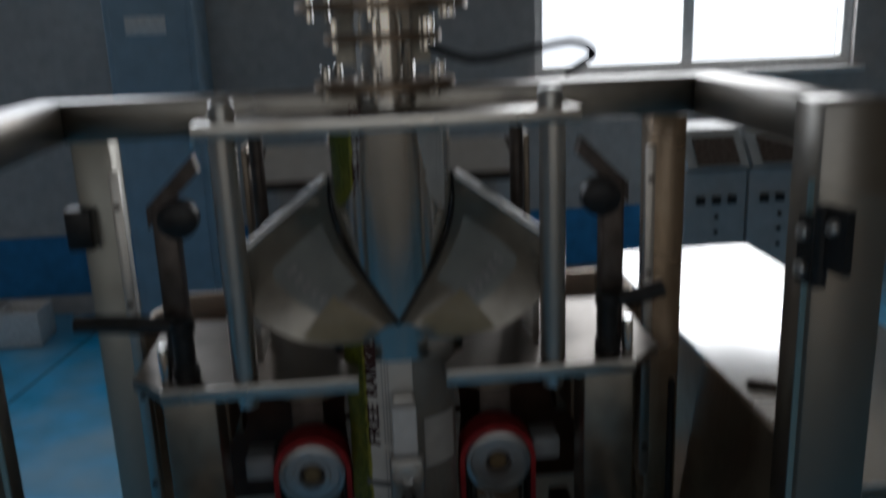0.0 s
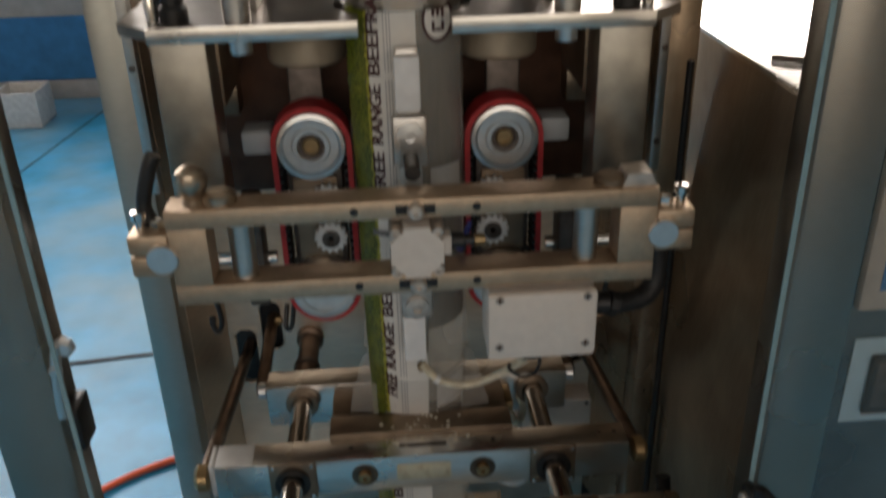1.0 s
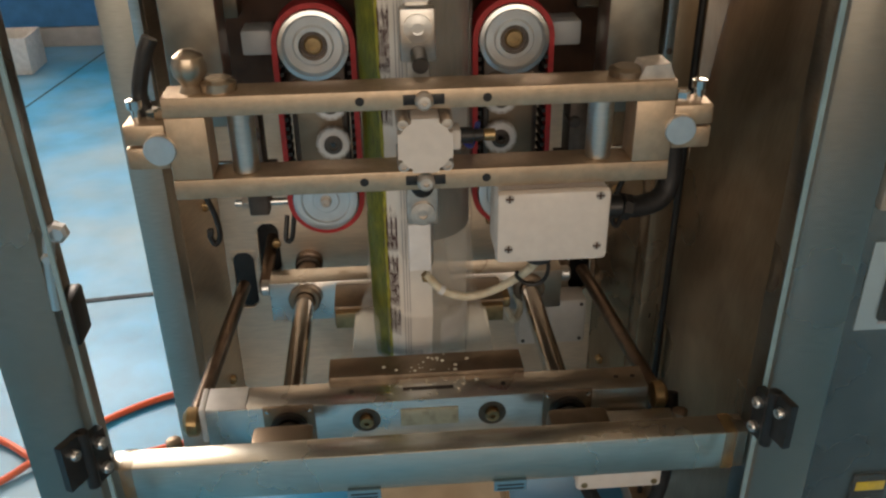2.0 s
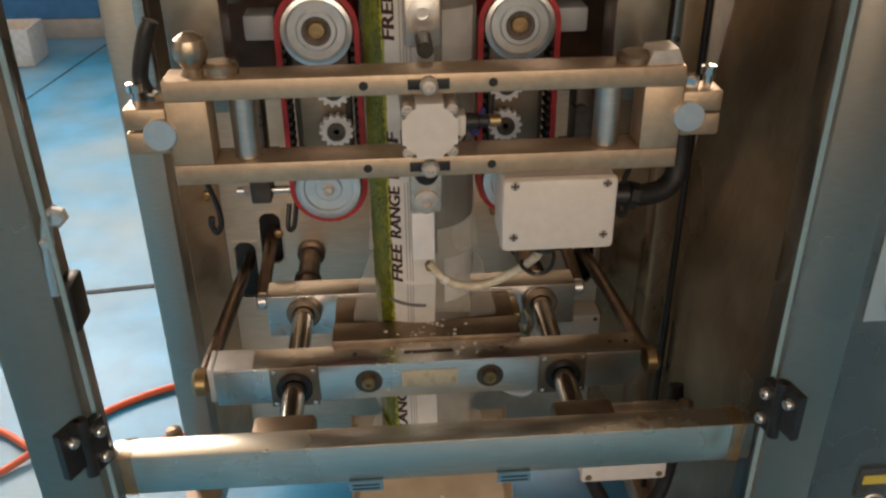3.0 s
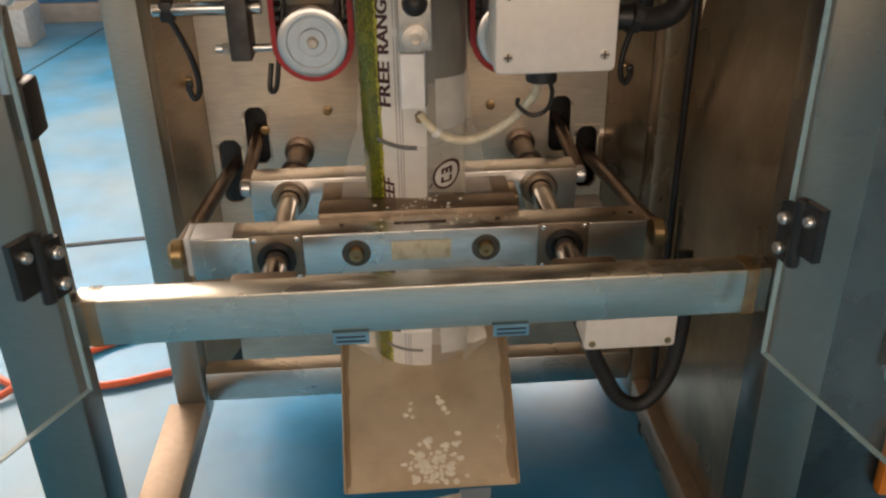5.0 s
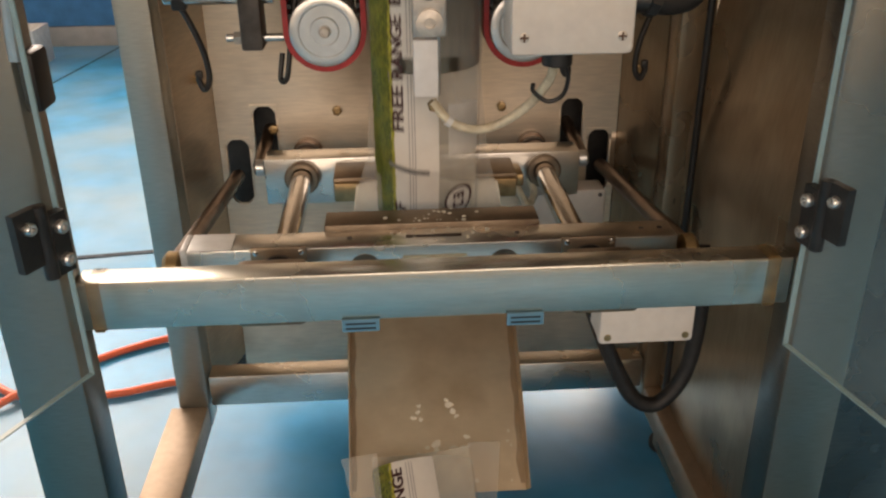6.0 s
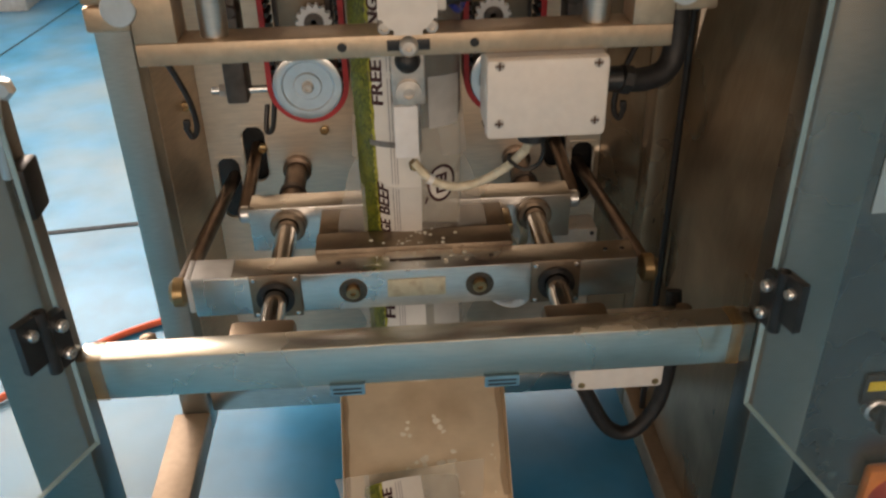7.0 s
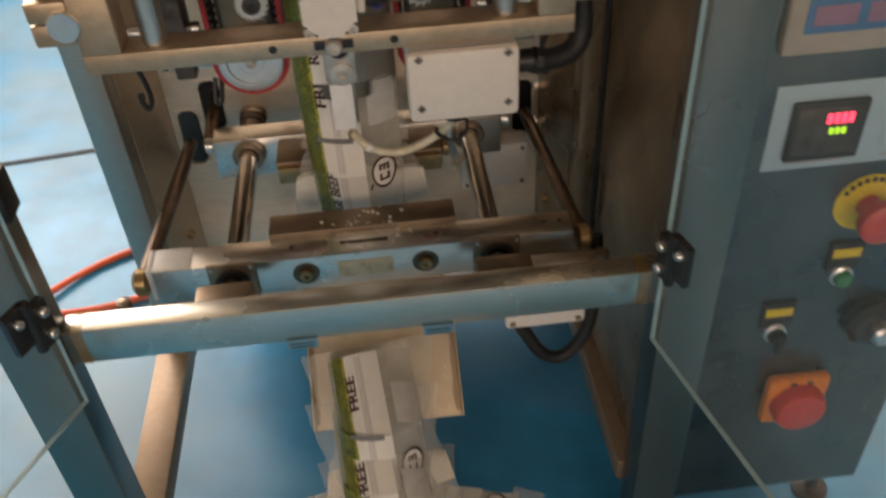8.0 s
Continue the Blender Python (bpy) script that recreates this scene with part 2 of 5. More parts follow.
def prism(bm, outline, axis, d0, d1):
    """An outline in the two other axes, drawn out along axis from d0 to d1."""
    def put(u, v, d):
        return {"x": (d, u, v), "y": (u, d, v), "z": (u, v, d)}[axis]
    a = [bm.verts.new(put(u, v, d0)) for u, v in outline]
    b = [bm.verts.new(put(u, v, d1)) for u, v in outline]
    n = len(outline)
    for k in range(n):
        bm.faces.new((a[k], a[(k + 1) % n], b[(k + 1) % n], b[k]))
    bm.faces.new(a[::-1])
    bm.faces.new(b)
    return bm


def sheet(bm, grid, thick=0.0):
    """A skin through rows of points, with a thickness along its normals."""
    rows = [[bm.verts.new(p) for p in row] for row in grid]
    faces = []
    for a, b in zip(rows, rows[1:]):
        for k in range(len(a) - 1):
            faces.append(bm.faces.new((a[k], a[k + 1], b[k + 1], b[k])))
    if thick:
        bmesh.ops.recalc_face_normals(bm, faces=faces)
        bmesh.ops.solidify(bm, geom=faces, thickness=thick)
    return bm


def mesh_of(name, bm, material, offset=(0, 0, 0)):
    bmesh.ops.recalc_face_normals(bm, faces=bm.faces)
    bmesh.ops.translate(bm, verts=bm.verts, vec=-Vector(offset))
    me = bpy.data.meshes.new(name)
    bm.to_mesh(me)
    bm.free()
    me.materials.append(material)
    for p in me.polygons:
        p.use_smooth = True
    me.set_sharp_from_angle(angle=radians(32))
    return me


def thing(name, at, label, category, group="", kind=""):
    """An empty at the thing's base; its parts are given in world places."""
    ob = tagged(new(name), label, category, group, kind)
    ob.location = at
    ob.empty_display_size = 0.05
    ORIGIN[ob] = Vector(at)
    return ob


def part(name, bm, material, parent, label="", at=None):
    """One mesh under a thing or a part; at: its own pivot, in world places."""
    base = ORIGIN[parent]
    pivot = Vector(at) if at is not None else base
    ob = new(name, mesh_of(name, bm, material, pivot))
    ob.parent = parent
    ob.location = pivot - base
    ORIGIN[ob] = pivot
    return tagged(ob, label)


def single(name, bm, material, label, category, group="", kind="", at=(0, 0, 0)):
    ob = new(name, mesh_of(name, bm, material, at))
    ob.location = at
    ORIGIN[ob] = Vector(at)
    return tagged(ob, label, category, group, kind)


def structure(name, bm, material, label, category):
    return single(name, bm, material, label, category, kind="structure")


def B():
    return bmesh.new()


def wall_cells(bm, axis, d0, d1, u0, u1, v0, v1, holes):
    """A wall with rectangular openings through it: axis x or y is its thickness."""
    us = sorted({u0, u1, *[h[0] for h in holes], *[h[1] for h in holes]})
    vs = sorted({v0, v1, *[h[2] for h in holes], *[h[3] for h in holes]})
    for a, b in zip(us, us[1:]):
        for c, d in zip(vs, vs[1:]):
            if any(h[0] <= a and b <= h[1] and h[2] <= c and d <= h[3] for h in holes):
                continue
            slab(bm, *((a, b, d0, d1) if axis == "y" else (d0, d1, a, b)), c, d, 0)
    bmesh.ops.remove_doubles(bm, verts=bm.verts, dist=1e-5)
    return bm


# ---- the hall ----
structure("floor", slab(B(), -5.2, 5.2, -4.2, 4.0, -0.12, 0.0, 0), FLOORBLUE, "worn glossy blue epoxy floor with pale sheen painted in", "floor")
# Unseen ceiling added; its brown tints the steel's top reflections.
structure("ceiling", slab(B(), -5.2, 5.2, -4.2, 4.0, 3.9, 4.0, 0), CEILPAINT, "unseen brown-grey ceiling added to tint reflections", "ceiling")
WIN = (0.84, 2.56, 1.12, 3.0)
HIGH = (-4.2, -1.2, 1.74, 3.6)
structure("wall_north", wall_cells(B(), "y", 3.8, 4.0, -5.0, 5.0, 0.0, 3.9, [WIN, HIGH]), WALLPAINT, "grey painted wall with windows", "wall")
# South and east walls are added out of view, tan to warm the steel.
structure("wall_south", wall_cells(B(), "y", -4.2, -4.0, -5.0, 5.0, 0.0, 3.9, [(-2.8, 2.0, 1.1, 2.9)]), TANPAINT, "unseen tan wall added behind the camera to tint reflections", "wall")
structure("wall_west", slab(B(), -5.2, -5.0, -4.2, 4.0, 0, 3.9, 0), WALLPAINT, "grey painted side wall", "wall")
structure("wall_east", slab(B(), 5.0, 5.2, -4.2, 4.0, 0, 3.9, 0), TANPAINT, "unseen tan side wall added to tint reflections", "wall")
structure("wainscot", slab(B(), -5.0, 5.0, 3.785, 3.797, 0.1, 0.42, 0), WALLBLUE, "blue painted band along the wall foot", "trim")
structure("baseboard", slab(B(), -5.0, 5.0, 3.775, 3.797, 0.0, 0.096, 0.004), WALLPAINT, "grey skirting along the wall", "baseboard")


def window(name, x0, x1, z0, z1, bars, y):
    w = thing(name, ((x0 + x1) / 2, y, z0), "white framed window with bright daylight behind", "window", kind="structure")
    f = B()
    for a, b, c, d in ((x0, x1, z0, z0 + 0.05), (x0, x1, z1 - 0.05, z1), (x0, x0 + 0.05, z0 + 0.05, z1 - 0.05), (x1 - 0.05, x1, z0 + 0.05, z1 - 0.05)):
        slab(f, a, b, y, y + 0.06, c, d, 0.004)
    for x in bars:
        slab(f, x - 0.03, x + 0.03, y + 0.003, y + 0.057, z0 + 0.05, z1 - 0.05, 0.004)
    part("window_frame", f, FRAMEWHITE, w)
    part("window_sill", slab(B(), x0 - 0.04, x1 + 0.04, y - 0.1, y + 0.0, z0 - 0.03, z0 - 0.002, 0.004), FRAMEWHITE, w)
    return w


window("window_1", *WIN, (1.665,), 3.84)
# Unseen high window added as the source of the floor sheen.
window("unseen_window_high", *HIGH, (-3.2, -2.2), 3.84)
structure("backdrop", slab(B(), -6.0, 5.0, 4.6, 4.61, 0.3, 4.6, 0), mat("bright_overcast_sky", (0.93, 0.96, 1.0), 0.9, glow=5.0), "bright overcast sky beyond the windows", "sky")
# Unseen window added behind the camera for front light.
window("unseen_window_front", -2.8, 2.0, 1.1, 2.9, (-1.2, 0.4), -4.1)

structure("floor_joint", prism(B(), [(-3.2, 0.95), (-0.15, 1.315), (-0.15, 1.333), (-3.2, 0.966)], "z", 0.0005, 0.0025), CRACK, "dark joint line in the floor", "floor joint")
structure("floor_joint.001", prism(B(), [(-1.62, 2.2), (-1.40, 3.77), (-1.392, 3.77), (-1.612, 2.2)], "z", 0.0005, 0.002), CRACK, "dark joint line in the floor", "floor joint")


# ---- the packing machine: fixed frame ----
frame_thing = thing("machine_frame", (0, 0.2, 0), "brushed stainless steel frame of a packing machine", "machine frame")
for x in (-0.343, 0.343):
    w = 0.349 if x > 0 else -0.349
    p = 0.361 if x > 0 else -0.361
    part("front_post", slab(B(), p - 0.031, p + 0.031, -0.1, -0.05, 0.03, 1.388, 0.004), POST, frame_thing)
    # Right rear post takes the sheet with painted reflections, as its lit copy.
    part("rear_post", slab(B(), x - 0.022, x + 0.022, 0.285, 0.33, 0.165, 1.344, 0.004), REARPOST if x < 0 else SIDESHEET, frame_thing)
    part("side_beam", slab(B(), p - 0.022, p + 0.022, -0.049, 0.203, 1.345, 1.388, 0.004), POST, frame_thing)
    part("side_rail", slab(B(), w - 0.027, w + 0.027, -0.049, 0.284, 0.165, 0.205, 0.003), RAILTAN, frame_thing)
    for y in (-0.075,):
        part("foot", turned(B(), (p, y, 0.0), (0, 0, 1), [(0.03, 0), (0.03, 0.008), (0.012, 0.014), (0.012, 0.032)]), DARKSTEEL, frame_thing)
part("rear_beam", slab(B(), -0.383, 0.383, 0.204, 0.25, 1.345, 1.388, 0.004), POST, frame_thing)
part("lower_beam", slab(B(), -0.319, 0.319, 0.29, 0.325, 0.2, 0.25, 0.003), STEEL_X, frame_thing)
part("cross_bar", slab(B(), -0.3298, 0.3298, -0.078, -0.048, 0.547, 0.5955, 0.002), BARSTEEL, frame_thing, "brushed steel bar with rust stains at its welds")
for x in (-0.313, 0.311):
    part("weld_seam", slab(B(), x - 0.006, x + 0.006, -0.0784, -0.0476, 0.5466, 0.5959, 0), STAIN, frame_thing)
for x in (-0.163, 0.163):
    part("rod_block", slab(B(), x - 0.034, x + 0.034, -0.0475, 0.0, 0.525, 0.578, 0.006), BROWNPLATE, frame_thing, "browned steel block holding the guide rod")
    part("guide_rod", rod(B(), (x, -0.03, 0.541), (x, 0.432, 0.541), 0.0140), RODSTEEL, frame_thing, "worn polished guide rod")
    # Dark cover added only to deepen the rod behind the rear jaw.
    part("rod_dark_cover", rod(B(), (x, 0.345, 0.541), (x, 0.4185, 0.541), 0.0155), TIESTEEL, frame_thing)
    part("rod_boss", turned(B(), (x, 0.4325, 0.541), (0, -1, 0), [(0.021, 0), (0.021, 0.012), (0.0165, 0.014), (0.0145, 0.0142)], 24), TIESTEEL, frame_thing, "browned boss round the guide rod")

# back plate with four slots, and its angled cheeks
SLOTS = [(-0.222, 0.522, 0.608), (0.222, 0.522, 0.608), (-0.264, 0.462, 0.560), (0.264, 0.462, 0.560)]
plate = B()
wall_cells(plate, "y", 0.433, 0.437, -0.29, 0.29, 0.135, 1.1, [(x - 0.0165, x + 0.0165, a, b) for x, a, b in SLOTS])
back = part("back_plate", plate, BACKPLATE, frame_thing, "pale steel back plate with oil stains")
for x, a, b in SLOTS:
    edge = B()
    slab(edge, x - 0.0190, x - 0.0160, 0.4315, 0.44, a + 0.006, b - 0.006, 0.0008)
    slab(edge, x + 0.0160, x + 0.0190, 0.4315, 0.44, a + 0.006, b - 0.006, 0.0008)
    for z, s in ((a, -1), (b, 1)):
        outline = [(x - 0.0190, z - s * 0.0145)] + [(x - 0.0165 * math.cos(k * math.pi / 8), z - s * 0.0145 + s * 0.0165 * math.sin(k * math.pi / 8)) for k in range(9)] + [(x + 0.0190, z - s * 0.0145), (x + 0.0190, z + s * 0.003), (x - 0.0190, z + s * 0.003)]
        prism(edge, outline, "y", 0.4315, 0.44)
    part("slot_edge", edge, BACKPLATE, back)
# Unseen box added to blacken the slots and block light from behind.
part("rear_light_block", slab(B(), -0.325, 0.37, 0.475, 0.7, 0.13, 0.72, 0.004), BLACK, frame_thing, "added black box that darkens the slots and blocks back light")
for s in (-1, 1):
    c = B()
    prism(c, [(s * 0.2905, 0.437), (s * 0.2905, 0.433), (s * 0.321, 0.331), (s * 0.325, 0.331)], "z", 0.2, 1.1)
    # Right cheek likewise gets its lit look from the blotched sheet colour.
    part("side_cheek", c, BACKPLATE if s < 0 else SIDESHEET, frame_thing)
for x, y, z in ((-0.3, 0.395, 0.66), (0.302, 0.39, 0.66), (-0.21, 0.432, 0.575), (-0.118, 0.432, 0.6), (0.118, 0.432, 0.6), (0.3, 0.395, 0.35), (-0.3, 0.395, 0.35)):
    part("bolt", turned(B(), (x, y, z), (0, -1, 0), [(0.007, -0.004), (0.007, 0.006), (0.0045, 0.007), (0.0045, 0.004)], 6), BRASS, frame_thing)
for x in (-0.287, 0.287):
    stop = turned(B(), (x, 0.006, 0.512), (0, 0, 1), [(0.009, 0), (0.009, 0.012), (0.006, 0.013), (0.006, 0.036), (0.009, 0.037), (0.009, 0.046), (0.005, 0.048)], 8)
    slab(stop, min(x, x * 1.15) if x > 0 else x * 1.15, x * 1.15 if x > 0 else x, -0.004, 0.014, 0.5265, 0.534, 0.001)
    slab(stop, min(x * 1.12, x * 1.152), max(x * 1.12, x * 1.152), -0.047, 0.0139, 0.5266, 0.5339, 0.001)
    part("stop_screw", stop, BROWNPLATE, frame_thing, "browned stop screw on a small bracket")
# Plain block standing for the rear post's hinge.
part("hinge_block", slab(B(), -0.376, -0.346, 0.262, 0.2845, 1.212, 1.262, 0.004), BLACK, frame_thing, "black block for the hinge on the rear post")
# One added dark sheet stands for the brown plate and the shaded gaps.
part("inner_dark_sheet", slab(B(), -0.29, 0.29, 0.333, 0.338, 0.835, 1.089, 0.002), DARKBROWN, frame_thing, "added dark red-brown sheet for the brown plate and shaded gaps")

# ---- electrical cabinet ----
cab = thing("control_cabinet", (0.52, 0.2, 0), "stainless control cabinet with buttons, display and main switch", "control cabinet")
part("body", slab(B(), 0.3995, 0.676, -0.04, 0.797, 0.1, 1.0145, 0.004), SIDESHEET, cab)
part("side_sheet", prism(B(), [(0.345, 0.1), (0.345, 0.6), (0.3955, 1.0145), (0.399, 1.0145), (0.349, 0.6), (0.349, 0.1)], "y", -0.048, 0.284), SIDESHEET, cab, "dull steel side sheet with pale reflections painted in")
part("top", slab(B(), 0.398, 0.678, -0.046, 0.8, 1.015, 1.0205, 0.001), TOPMETAL, cab, "polished steel cabinet top")
part("front_panel", slab(B(), 0.38, 0.698, -0.048, -0.041, 0.1, 1.0135, 0.002), PANEL, cab, "satin steel front panel with reflections painted in")
for x in (0.41, 0.67):
    for y in (0.0, 0.4):
        part("foot", turned(B(), (x, y, 0), (0, 0, 1), [(0.028, 0), (0.028, 0.01), (0.01, 0.016), (0.01, 0.1)]), DARKSTEEL, cab)
part("top_grip", rod(B(), (0.412, 0.185, 1.0258), (0.456, 0.158, 1.0258), 0.005, 12), DARKSTEEL, cab, "thin dark grip on the cabinet top")
part("cable_groove", rod(B(), (0.338, 0.236, 0.2), (0.338, 0.236, 1.013), 0.0045), BLACK, cab)
lp = part("label_plate", slab(B(), 0.433, 0.69, -0.0505, -0.0482, 0.697, 0.8, 0.0008), LABELPLATE, cab)
for k in range(2):
    x = 0.452 + 0.105 * k
    tc = part("temperature_controller" if k == 0 else "counter_window", slab(B(), x, x + 0.08, -0.0585 if k == 0 else -0.0515, -0.0507, 0.711, 0.782, 0.005), BLACK if k == 0 else LABELPLATE, cab)
    if k == 0:
        part("screen_recess", slab(B(), x + 0.006, x + 0.074, -0.0592, -0.0586, 0.72, 0.776, 0.0002), DARKSTEEL, tc)
        for d in range(4):
            part("digit", slab(B(), x + 0.036 + 0.0075 * d, x + 0.0415 + 0.0075 * d, -0.0598, -0.0593, 0.757, 0.769, 0.0002), LED_RED, tc)
        for d in range(3):
            part("digit", slab(B(), x + 0.041 + 0.0065 * d, x + 0.0455 + 0.0065 * d, -0.0598, -0.0593, 0.744, 0.752, 0.0002), LED_GREEN, tc)
    part("caption_bar", slab(B(), x + 0.004, x + 0.068, -0.0512, -0.0507, 0.7045, 0.7075, 0.0002), FINEPRINT, cab)
es = part("emergency_stop_ring", turned(B(), (0.568, -0.0482, 0.64), (0, -1, 0), [(0.038, 0), (0.038, 0.0016), (0.02, 0.0018)]), YELLOW, cab, "yellow emergency stop label ring")
for k in range(9):
    a = radians(30 + 15 * k)
    part("letter_bar", slab(B(), 0.568 + 0.032 * math.cos(a) - 0.0028, 0.568 + 0.032 * math.cos(a) + 0.0028, -0.0508, -0.0501, 0.64 + 0.032 * math.sin(a) - 0.0032, 0.64 + 0.032 * math.sin(a) + 0.0032, 0.0002), BLACK, es)
part("emergency_stop_button", turned(B(), (0.57, -0.05, 0.636), (0, -1, 0), [(0.014, 0), (0.014, 0.022), (0.025, 0.024), (0.027, 0.03), (0.026, 0.038), (0.018, 0.043), (0.0, 0.0445)], 32), REDKNOB, cab, "red mushroom stop button")
for x, z, m in ((0.562, 0.535, GREENKNOB), (0.499, 0.447, BLACK)):
    holder = part("label_holder", slab(B(), x - 0.021, x + 0.021, -0.053, -0.0482, z + 0.008, z + 0.05, 0.002), BLACK, cab)
    part("yellow_label", slab(B(), x - 0.017, x + 0.017, -0.0545, -0.0532, z + 0.028, z + 0.041, 0.0005), YELLOW, holder)
    part("switch_ring", turned(B(), (x, -0.0482, z), (0, -1, 0), [(0.0145, 0), (0.0145, 0.008), (0.011, 0.01), (0.011, 0.006)]), ZINC, cab)
    knob = turned(B(), (x, -0.052, z), (0, -1, 0), [(0.0105, 0), (0.0105, 0.012), (0.009, 0.014)])
    if m is BLACK:
        slab(knob, x - 0.005, x + 0.005, -0.078, -0.064, z - 0.016, z + 0.016, 0.003)
    part("switch_knob", knob, m, cab)
part("key_switch_base", turned(B(), (0.625, -0.0482, 0.45), (0, -1, 0), [(0.036, 0), (0.036, 0.012), (0.03, 0.02), (0.02, 0.022)], 8), BLACK, cab)
part("key_switch_barrel", turned(B(), (0.625, -0.07, 0.45), (0, -1, 0), [(0.015, 0), (0.015, 0.014), (0.011, 0.018), (0.004, 0.016)]), ZINC, cab)
msw = part("main_switch_plate", slab(B(), 0.508, 0.592, -0.066, -0.0482, 0.278, 0.362, 0.008), ORANGE, cab, "orange main switch plate")
part("main_switch_knob", turned(B(), (0.55, -0.066, 0.318), (0, -1, 0), [(0.036, 0), (0.036, 0.012), (0.032, 0.02), (0.028, 0.022)], 32), REDKNOB, cab, "red rotary main switch knob")
for x in (0.54, 0.562):
    part("mark_bar", slab(B(), x - 0.004, x + 0.004, -0.0668, -0.0661, 0.352, 0.358, 0.0002), DARKSTEEL, msw)
hmi = part("display_bezel", slab(B(), 0.421, 0.668, -0.062, -0.0482, 0.838, 1.006, 0.006), BEZEL, cab, "beige display bezel")
part("display_screen", slab(B(), 0.438, 0.652, -0.0635, -0.0622, 0.862, 0.988, 0.0004), SCREEN, hmi, "lit blue touch screen")
part("display_field", slab(B(), 0.44, 0.65, -0.0645, -0.0637, 0.952, 0.985, 0.0002), SCREEN_CYAN, hmi)
for k in range(4):
    part("display_button", slab(B(), 0.445 + 0.052 * k, 0.487 + 0.052 * k, -0.0645, -0.0637, 0.87, 0.89, 0.0002), SCREEN_PINK, hmi)


# ---- swung-open acrylic doors ----
def door(name, x, direction, label):
    d = thing(name, (x, -0.112, 0.522), label, "door")
    e = Vector((*direction, 0)).normalized()
    n = Vector((-e.y, e.x, 0)) * 0.0025
    a, length = Vector((x, -0.112, 0)), 0.34
    pts = [a - n, a + n, a + n + e * length, a - n + e * length]
    part("pane", prism(B(), [(p.x, p.y) for p in pts], "z", 0.5235, 1.33), ACRYLIC, d, "clear acrylic pane")
    pts = [a - n * 1.05 - e * 0.0015, a + n * 1.05 - e * 0.0015, a + n * 1.05 - e * 0.0002, a - n * 1.05 - e * 0.0002]
    part("edge_strip", prism(B(), [(p.x, p.y) for p in pts], "z", 0.522, 1.33), ACRYLIC_EDGE, d, "bright polished pane edge")
    pts = [a - n, a + n, a + n + e * length, a - n + e * length]
    part("lower_edge_strip", prism(B(), [(p.x, p.y) for p in pts], "z", 0.522, 0.5233), ACRYLIC_EDGE, d)
    s = 1 if x > 0 else -1
    for z in (0.665, 1.285):
        c = Vector((-e.y, e.x, 0)) * (1 if s < 0 else -1)
        def leaf(u0, u1, v0, v1):
            return [(p.x, p.y) for p in (a + e * u0 + c * v0, a + e * u1 + c * v0, a + e * u1 + c * v1, a + e * u0 + c * v1)]
        h = prism(B(), leaf(0.002, 0.024, 0.003, 0.012), "z", z - 0.033, z + 0.02)
        prism(h, leaf(0.0245, 0.05, 0.003, 0.0105), "z", z - 0.018, z + 0.031)
        p = a + e * 0.0242 + c * 0.009
        rod(h, (p.x, p.y, z - 0.033), (p.x, p.y, z + 0.031), 0.006, 16)
        hinge = part("hinge", h, BLACK, d, "black plastic hinge")
        for u, v, dz, r in ((0.010, 0.012, -0.021, 0.0058), (0.010, 0.012, 0.008, 0.0058), (0.039, 0.0105, 0.017, 0.0052)):
            p = a + e * u + c * v
            part("hinge_bolt", turned(B(), (p.x, p.y, z + dz), c, [(r, 0), (r, 0.004), (r * 0.8, 0.0058), (r * 0.45, 0.0058), (r * 0.45, 0.002)], 16), ZINC, hinge)
    return d


door("acrylic_door", -0.316, (-0.5, -1.0), "clear acrylic guard door swung open on black hinges")
door("acrylic_door", 0.318, (0.235, -1.0), "clear acrylic guard door swung open before the cabinet")
latch = thing("door_latch", (-0.33, -0.1, 0.80), "steel catch plate with a black magnet block on the post", "latch")
part("catch_plate", sweep(B(), [(-0.3285, -0.096, 0.80), (-0.326, -0.098, 0.83), (-0.319, -0.1, 0.87), (-0.309, -0.098, 0.882)], 0.005), ZINC, latch)
part("catch_bolt", turned(B(), (-0.309, -0.1, 0.877), (0, -1, 0), [(0.009, 0), (0.009, 0.006), (0.006, 0.008)], 6), ZINC, latch)
part("catch_bolt", turned(B(), (-0.322, -0.1, 0.853), (0, -1, 0), [(0.006, 0), (0.006, 0.005), (0.004, 0.007)], 6), ZINC, latch)
part("magnet_block", slab(B(), -0.3298, -0.316, -0.095, -0.06, 0.757, 0.805, 0.004), BLACK, latch)

# ---- film collar, forming tube and hopper pipe ----
collar = thing("forming_collar", (0, 0.2, 1.09), "steel forming collar on two plates joined by round columns", "forming collar")
low = B()
outline = [(-0.249, 0.1), (-0.046, 0.1), (-0.046, 0.13), (-0.07, 0.165), (-0.074, 0.2), (-0.06, 0.245), (0.0, 0.272), (0.06, 0.245), (0.074, 0.2), (0.07, 0.165), (0.046, 0.13), (0.046, 0.1), (0.249, 0.1), (0.285, 0.135), (0.285, 0.31), (-0.285, 0.31), (-0.285, 0.135)]
prism(low, outline, "z", 1.0898, 1.1015)
part("lower_plate", low, PLATEDARK, collar, "thick steel plate with a slot for the film")
# Strips added so the front face stays lighter than the plate's top.
for x in (-0.1475, 0.1475):
    part("plate_edge_strip", slab(B(), x - 0.1015, x + 0.1015, 0.0972, 0.0997, 1.0868, 1.1022, 0.0006), STEEL_X, collar, "bright steel strip added over the plate's front face")
part("upper_plate", slab(B(), -0.19, 0.19, 0.1, 0.2, 1.356, 1.37, 0.001), STEEL_X, collar)
